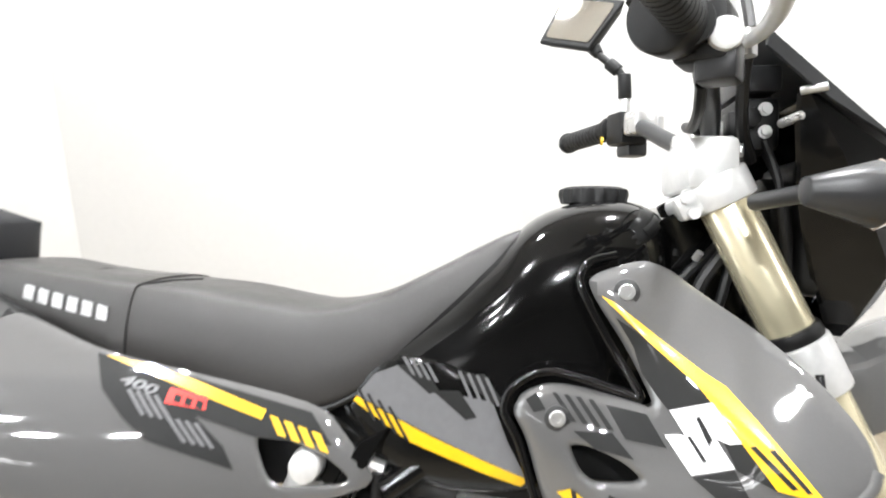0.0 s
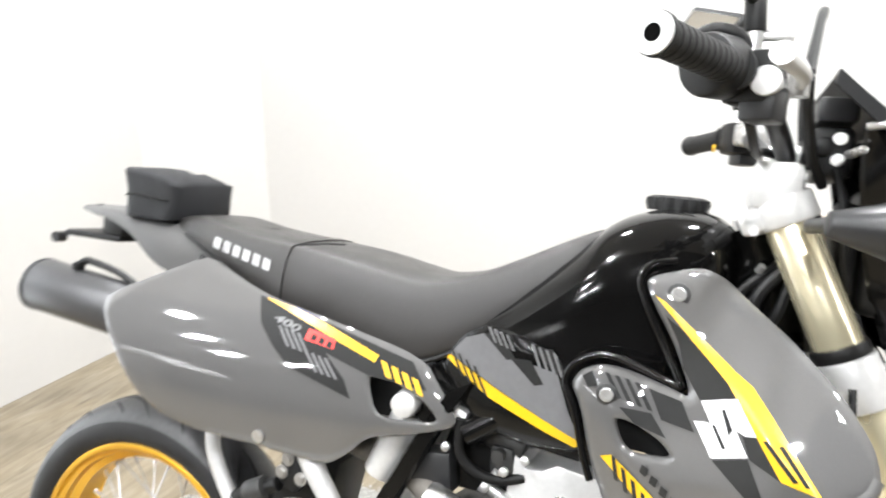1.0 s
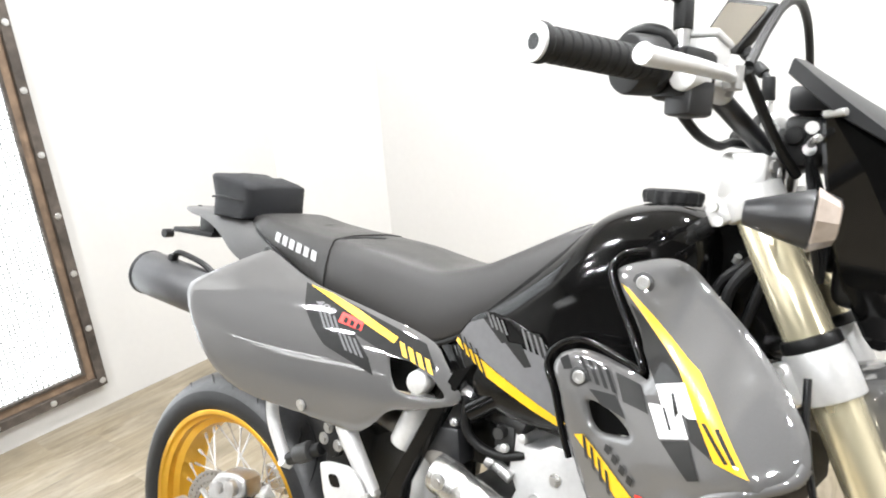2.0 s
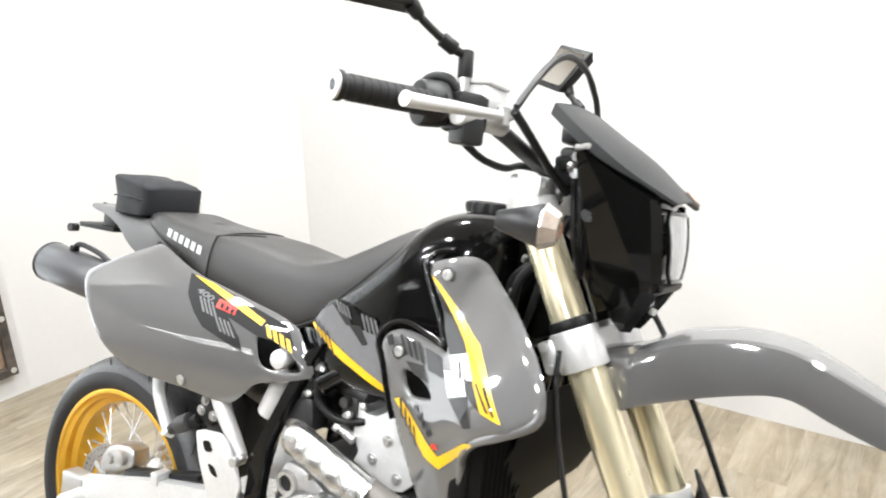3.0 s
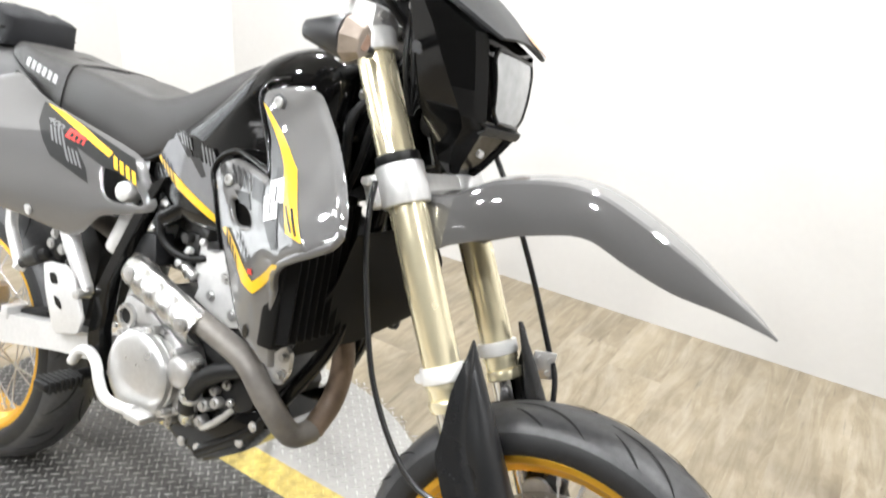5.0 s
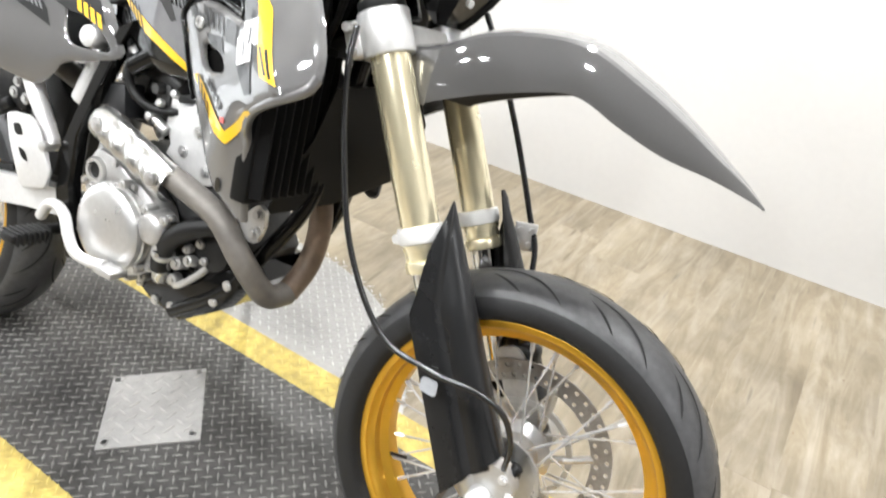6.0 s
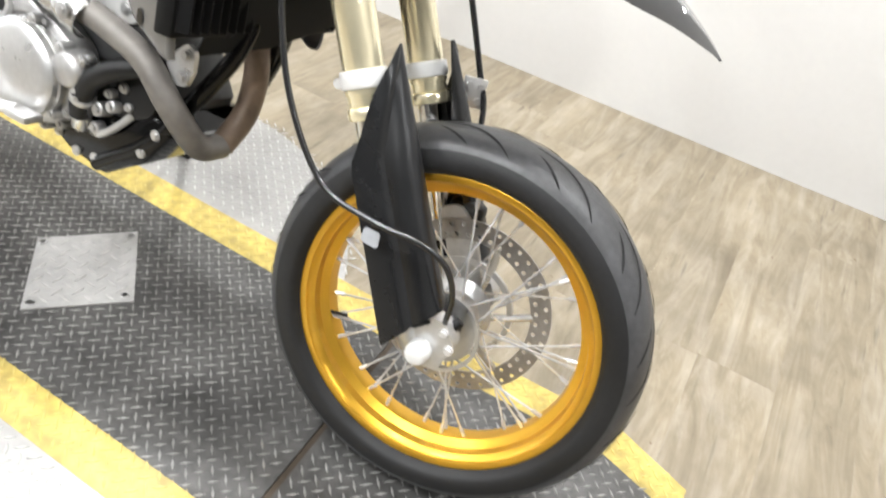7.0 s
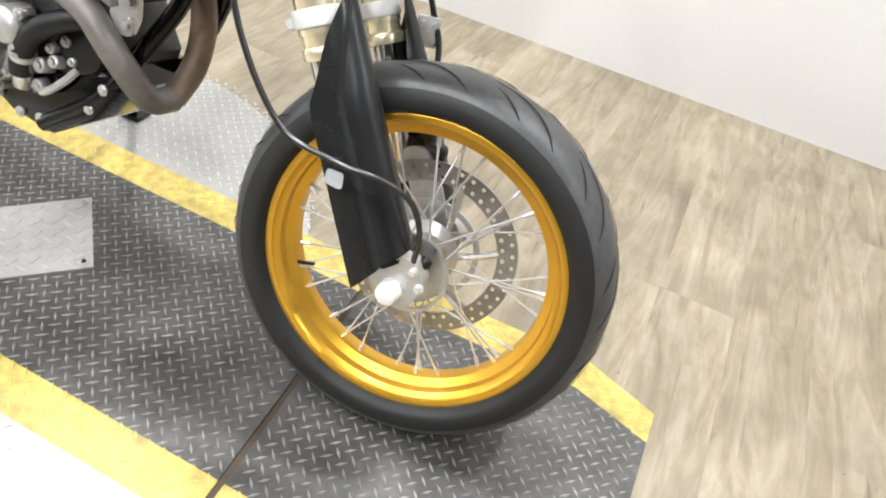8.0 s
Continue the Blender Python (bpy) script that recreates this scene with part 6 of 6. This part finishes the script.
part("frame_gusset", loft([[(x, -w, z0), (x, w, z0), (x, w, z1), (x, -w, z1)] for x, w, z0, z1 in ((.19, .055, .80, .95), (.235, .050, .82, 1.03), (.285, .042, .86, 1.055), (.330, .030, .88, 1.02))]), BLACK, bike, "gloss black steering head gusset")
for k, (y0, bend) in enumerate(((-.055, .03), (-.068, .0), (-.048, -.02))):
    part("wiring_loom", tube([(.325, y0 * .8, 1.06), (.300 + bend * .3, y0 - .012, 1.00), (.268 + bend, y0 - .022, .95), (.262 + bend * .5, y0 - .012, .88), (.25, y0, .82)], 0.006 + .0015 * (k == 1), 8, 5), MATT, bike, "black wiring beside the steering head")
for p in ((.268, -.075, .985), (.255, -.082, .930), (.29, -.07, 1.02)):
    part("loom_clip", rod(p, (p[0] + .004, p[1] - .006, p[2] + .008), 0.0045, n=8), ALU2, bike)
part("brake_pedal", tube([(-.236, -.146, .400), (-.215, -.150, .425), (-.190, -.158, .440), (-.160, -.165, .445), (-.130, -.174, .436), (-.113, -.178, .410), (-.090, -.180, .388), (-.05, -.180, .385), (-.012, -.180, .392)], 0.0098, 12, 5), SILVER, bike, "silver bent brake pedal")
part("pedal_pad", box(-.018, .026, -.200, -.165, .383, .396, 0.004), ALU2, bike, "bright pedal pad")
plate = slab(rounded([(-.350, .562), (-.330, .570), (-.284, .575), (-.258, .560), (-.236, .52), (-.218, .488), (-.228, .456), (-.299, .434), (-.337, .511)], 1, 0.12), -0.140, -0.148, 0.003)
fp = part("heel_plate", plate, SILVER, bike, "silver drilled heel plate")
for pts in ([(-.328, .550), (-.307, .554), (-.296, .534), (-.319, .530)], [(-.309, .511), (-.288, .507), (-.277, .488), (-.298, .492)]):
    part("plate_slot", slab(rounded(pts, 1), -0.1482, -0.1486, 0.0), BLACK, fp)
part("rear_shock", rod((-.13, -.03, .78), (-.22, -.02, .50), 0.03, n=18), WHITEPL, bike, "white rear shock absorber body")
part("shock_reservoir", rod((-.175, -.082, .722), (-.214, -.092, .618), 0.025, n=28, bevel=0.005), SILVER, bike, "pale cylindrical shock reservoir")
part("mud_flap", slab([(-.30, .60), (-.36, .66), (-.40, .64), (-.42, .52), (-.38, .42), (-.33, .44)], 0.06, -0.06, 0.006), MATT, bike, "black mud flap before the rear wheel")
part("master_cylinder", joined(rod((-.445, -.128, .535), (-.365, -.128, .578), 0.012, n=14, bevel=0.003), slab(rounded([(-.375, .585), (-.352, .630), (-.312, .60), (-.335, .565)], 1), -0.11, -0.128, 0.003)), MATT, bike, "black rear brake linkage")
part("brake_cylinder", rod((-.418, -.132, .552), (-.385, -.132, .570), 0.0175, n=18, bevel=0.003), ENGINE, bike, "dark grey rear brake cylinder")
for p in ((-.360, -.128, .598), (-.351, -.128, .620), (-.326, -.128, .594)):
    part("linkage_bolt", bolt(p, (0, -1, 0), 0.0085, 0.006), ALU, bike)
part("hanger", joined(tube([(-.500, -.125, .640), (-.490, -.13, .602), (-.470, -.13, .562), (-.449, -.13, .530)], 0.0115, 10, 4), rod((-.452, -.138, .535), (-.446, -.122, .526), 0.012, n=12)), SILVER, bike, "silver muffler hanger")
part("rear_caliper", joined(slab(rounded([(-.715, .385), (-.678, .432), (-.60, .445), (-.590, .40), (-.64, .372), (-.70, .355)], 1), -0.052, -0.102, 0.010, 3), rod((-.625, -.10, .415), (-.625, -.116, .415), 0.017, n=18, bevel=0.003), rod((-.668, -.10, .402), (-.668, -.112, .402), 0.013, n=16, bevel=0.003)), ALU, bike, "cast rear brake caliper")
part("chain_rub_strip", box(-.60, -.36, -.118, -.085, .405, .418, 0.003), MATT, bike, "black strip along the swingarm").matrix_basis = Matrix.Translation((-.48, 0, .41)) @ Matrix.Rotation(radians(-14), 4, "Y") @ Matrix.Translation((.48, 0, -.40))
part("side_stand", joined(tube([(-.05, .11, .36), (-.13, .27, .24), (-.232, .465, .128)], 0.012, 10, 4), turned(box(-.035, .035, -.025, .025, -.006, .006, 0.004), pose(-.235, .470, .118, 14.8))), BLACK, bike, "black side stand")
# tail
TAIL = even([(-.50, .085, .958, .855), (-.58, .086, .950, .862), (-.65, .084, .952, .868), (-.70, .080, .957, .888), (-.75, .072, .960, .920), (-.81, .062, .962, .940), (-.87, .052, .963, .948), (-.905, .040, .962, .953)], 26)
rows = []
for x, w, zt, zb in TAIL:
    h = zt - zb
    half = [(w, zb), (w * 1.0, zb + h * .35), (w * .93, zb + h * .75), (w * .75, zt - h * .06)]
    rows.append([(x, -y, z) for y, z in half] + [(x, 0, zt)] + [(x, y, z) for y, z in half[::-1]])
part("rear_fender", solid(strip_quads(rows), 0.004), TAILGREY, bike, "grey moulded tail fender", angle=60)
part("tail_bolt", bolt((-.882, -.022, .961), (0, 0, 1), 0.006, 0.004, False), MATT, bike)
part("plate_bracket", joined(box(-.94, -.80, -.05, .05, .900, .912, 0.004), box(-.85, -.80, -.045, .045, .91, .945, 0.004), rod((-.935, -.055, .897), (-.935, -.075, .897), 0.010, n=12)), MATT, bike, "black number plate bracket")
for p in ((-.53, -.108, .893), (-.555, -.10, .905)):
    part("grab_peg", rod(p, (p[0] - .012, p[1] - .012, p[2] - .02), 0.010, 0.008, n=12, bevel=0.003), MATT, bike, "black luggage peg")
# tool bag
rings = []
for f, sx, sy in ((0.0, 0.95, 0.97), (0.08, 1.0, 1.0), (0.5, 1.0, 1.0), (0.88, 0.99, 0.99), (0.95, 0.965, 0.975), (0.99, 0.90, 0.93), (1.0, 0.5, 0.5)):
    ring_ = []
    for k in range(40):
        a = 2 * math.pi * (k + .5) / 40
        c, s = math.cos(a), math.sin(a)
        u, v = math.copysign(abs(c) ** .26, c) * sx, math.copysign(abs(s) ** .26, s) * sy
        top = 0.076 - 0.008 * u + 0.016 * math.cos(v * 1.5) * math.cos(u * 1.5) + 0.010 * noise.noise((u * 2, v * 2, f * 3))
        ring_.append((-.708 + .062 * u + 0.007 * noise.noise((u * 3, v * 3, f * 2)) - 0.006 * (1 - f) * u, .0 + .086 * v + 0.009 * noise.noise((v * 3, u * 2, f * 4)) - 0.005 * math.sin(math.pi * f) * v, .954 + f * top))
    rings.append(ring_)
tool_bag = tagged(part("tool_bag", loft(rings), BAGCLOTH, None, angle=60), "black cloth tool bag strapped to the tail fender", "tool bag")
tool_bag.matrix_world = bike.matrix_world.copy()
part("bag_zip", tube([(-.752, -.0865, .992), (-.72, -.088, .996), (-.668, -.083, .990), (-.664, 0, .99), (-.666, .083, .988)], 0.002, 6, 4), MATT, tool_bag, "black zip")

# ---- grit ----
random.seed(8)
gv, gf = [], []
for i in range(90):
    gx, gy, s_ = random.uniform(0.7, 2.6), random.uniform(-0.9, 1.66), random.uniform(0.0012, 0.0034)
    k = len(gv)
    for j in range(4):
        a = j * math.pi / 2 + random.uniform(-0.5, 0.5)
        gv.append((gx + s_ * math.cos(a), gy + s_ * random.uniform(0.5, 1) * math.sin(a), 0.0002))
    gv.append((gx, gy, s_ * 0.8))
    gf += [(k + j, k + (j + 1) % 4, k + 4) for j in range(4)]
gm = bpy.data.meshes.new("floor_grit")
gm.from_pydata(gv, [], gf)
gm.materials.append(OLDWOOD)
tagged(new("floor_grit", gm), "scattered brown grit and crumbs on the floor", "grit", kind="stuff")

# ---- floor boards ----
random.seed(4)
BW = 0.176
plank_meshes = {}
x = WEST
while x < EAST:
    y = SOUTH - random.uniform(0.0, 1.1)
    while y < NORTH:
        y1 = y + 1.22
        a, b = max(y, SOUTH), min(y1, NORTH)
        if b - a > 0.02:
            length = round(b - a, 3)
            key = length if length < 1.219 else 1.22
            if key not in plank_meshes:
                bm = box(-key / 2 + 0.0001, key / 2 - 0.0001, -BW / 2 + 0.0001, BW / 2 - 0.0001, -0.008, 0.0)
                me = bpy.data.meshes.new("plank")
                bm.to_mesh(me)
                bm.free()
                me.materials.append(WOOD)
                plank_meshes[key] = me
            ob = new("plank", plank_meshes[key])
            ob.parent = floor
            ob.matrix_basis = pose(x + BW / 2, (a + b) / 2, 0, 0, 0, 90)
        y = y1
    x += BW
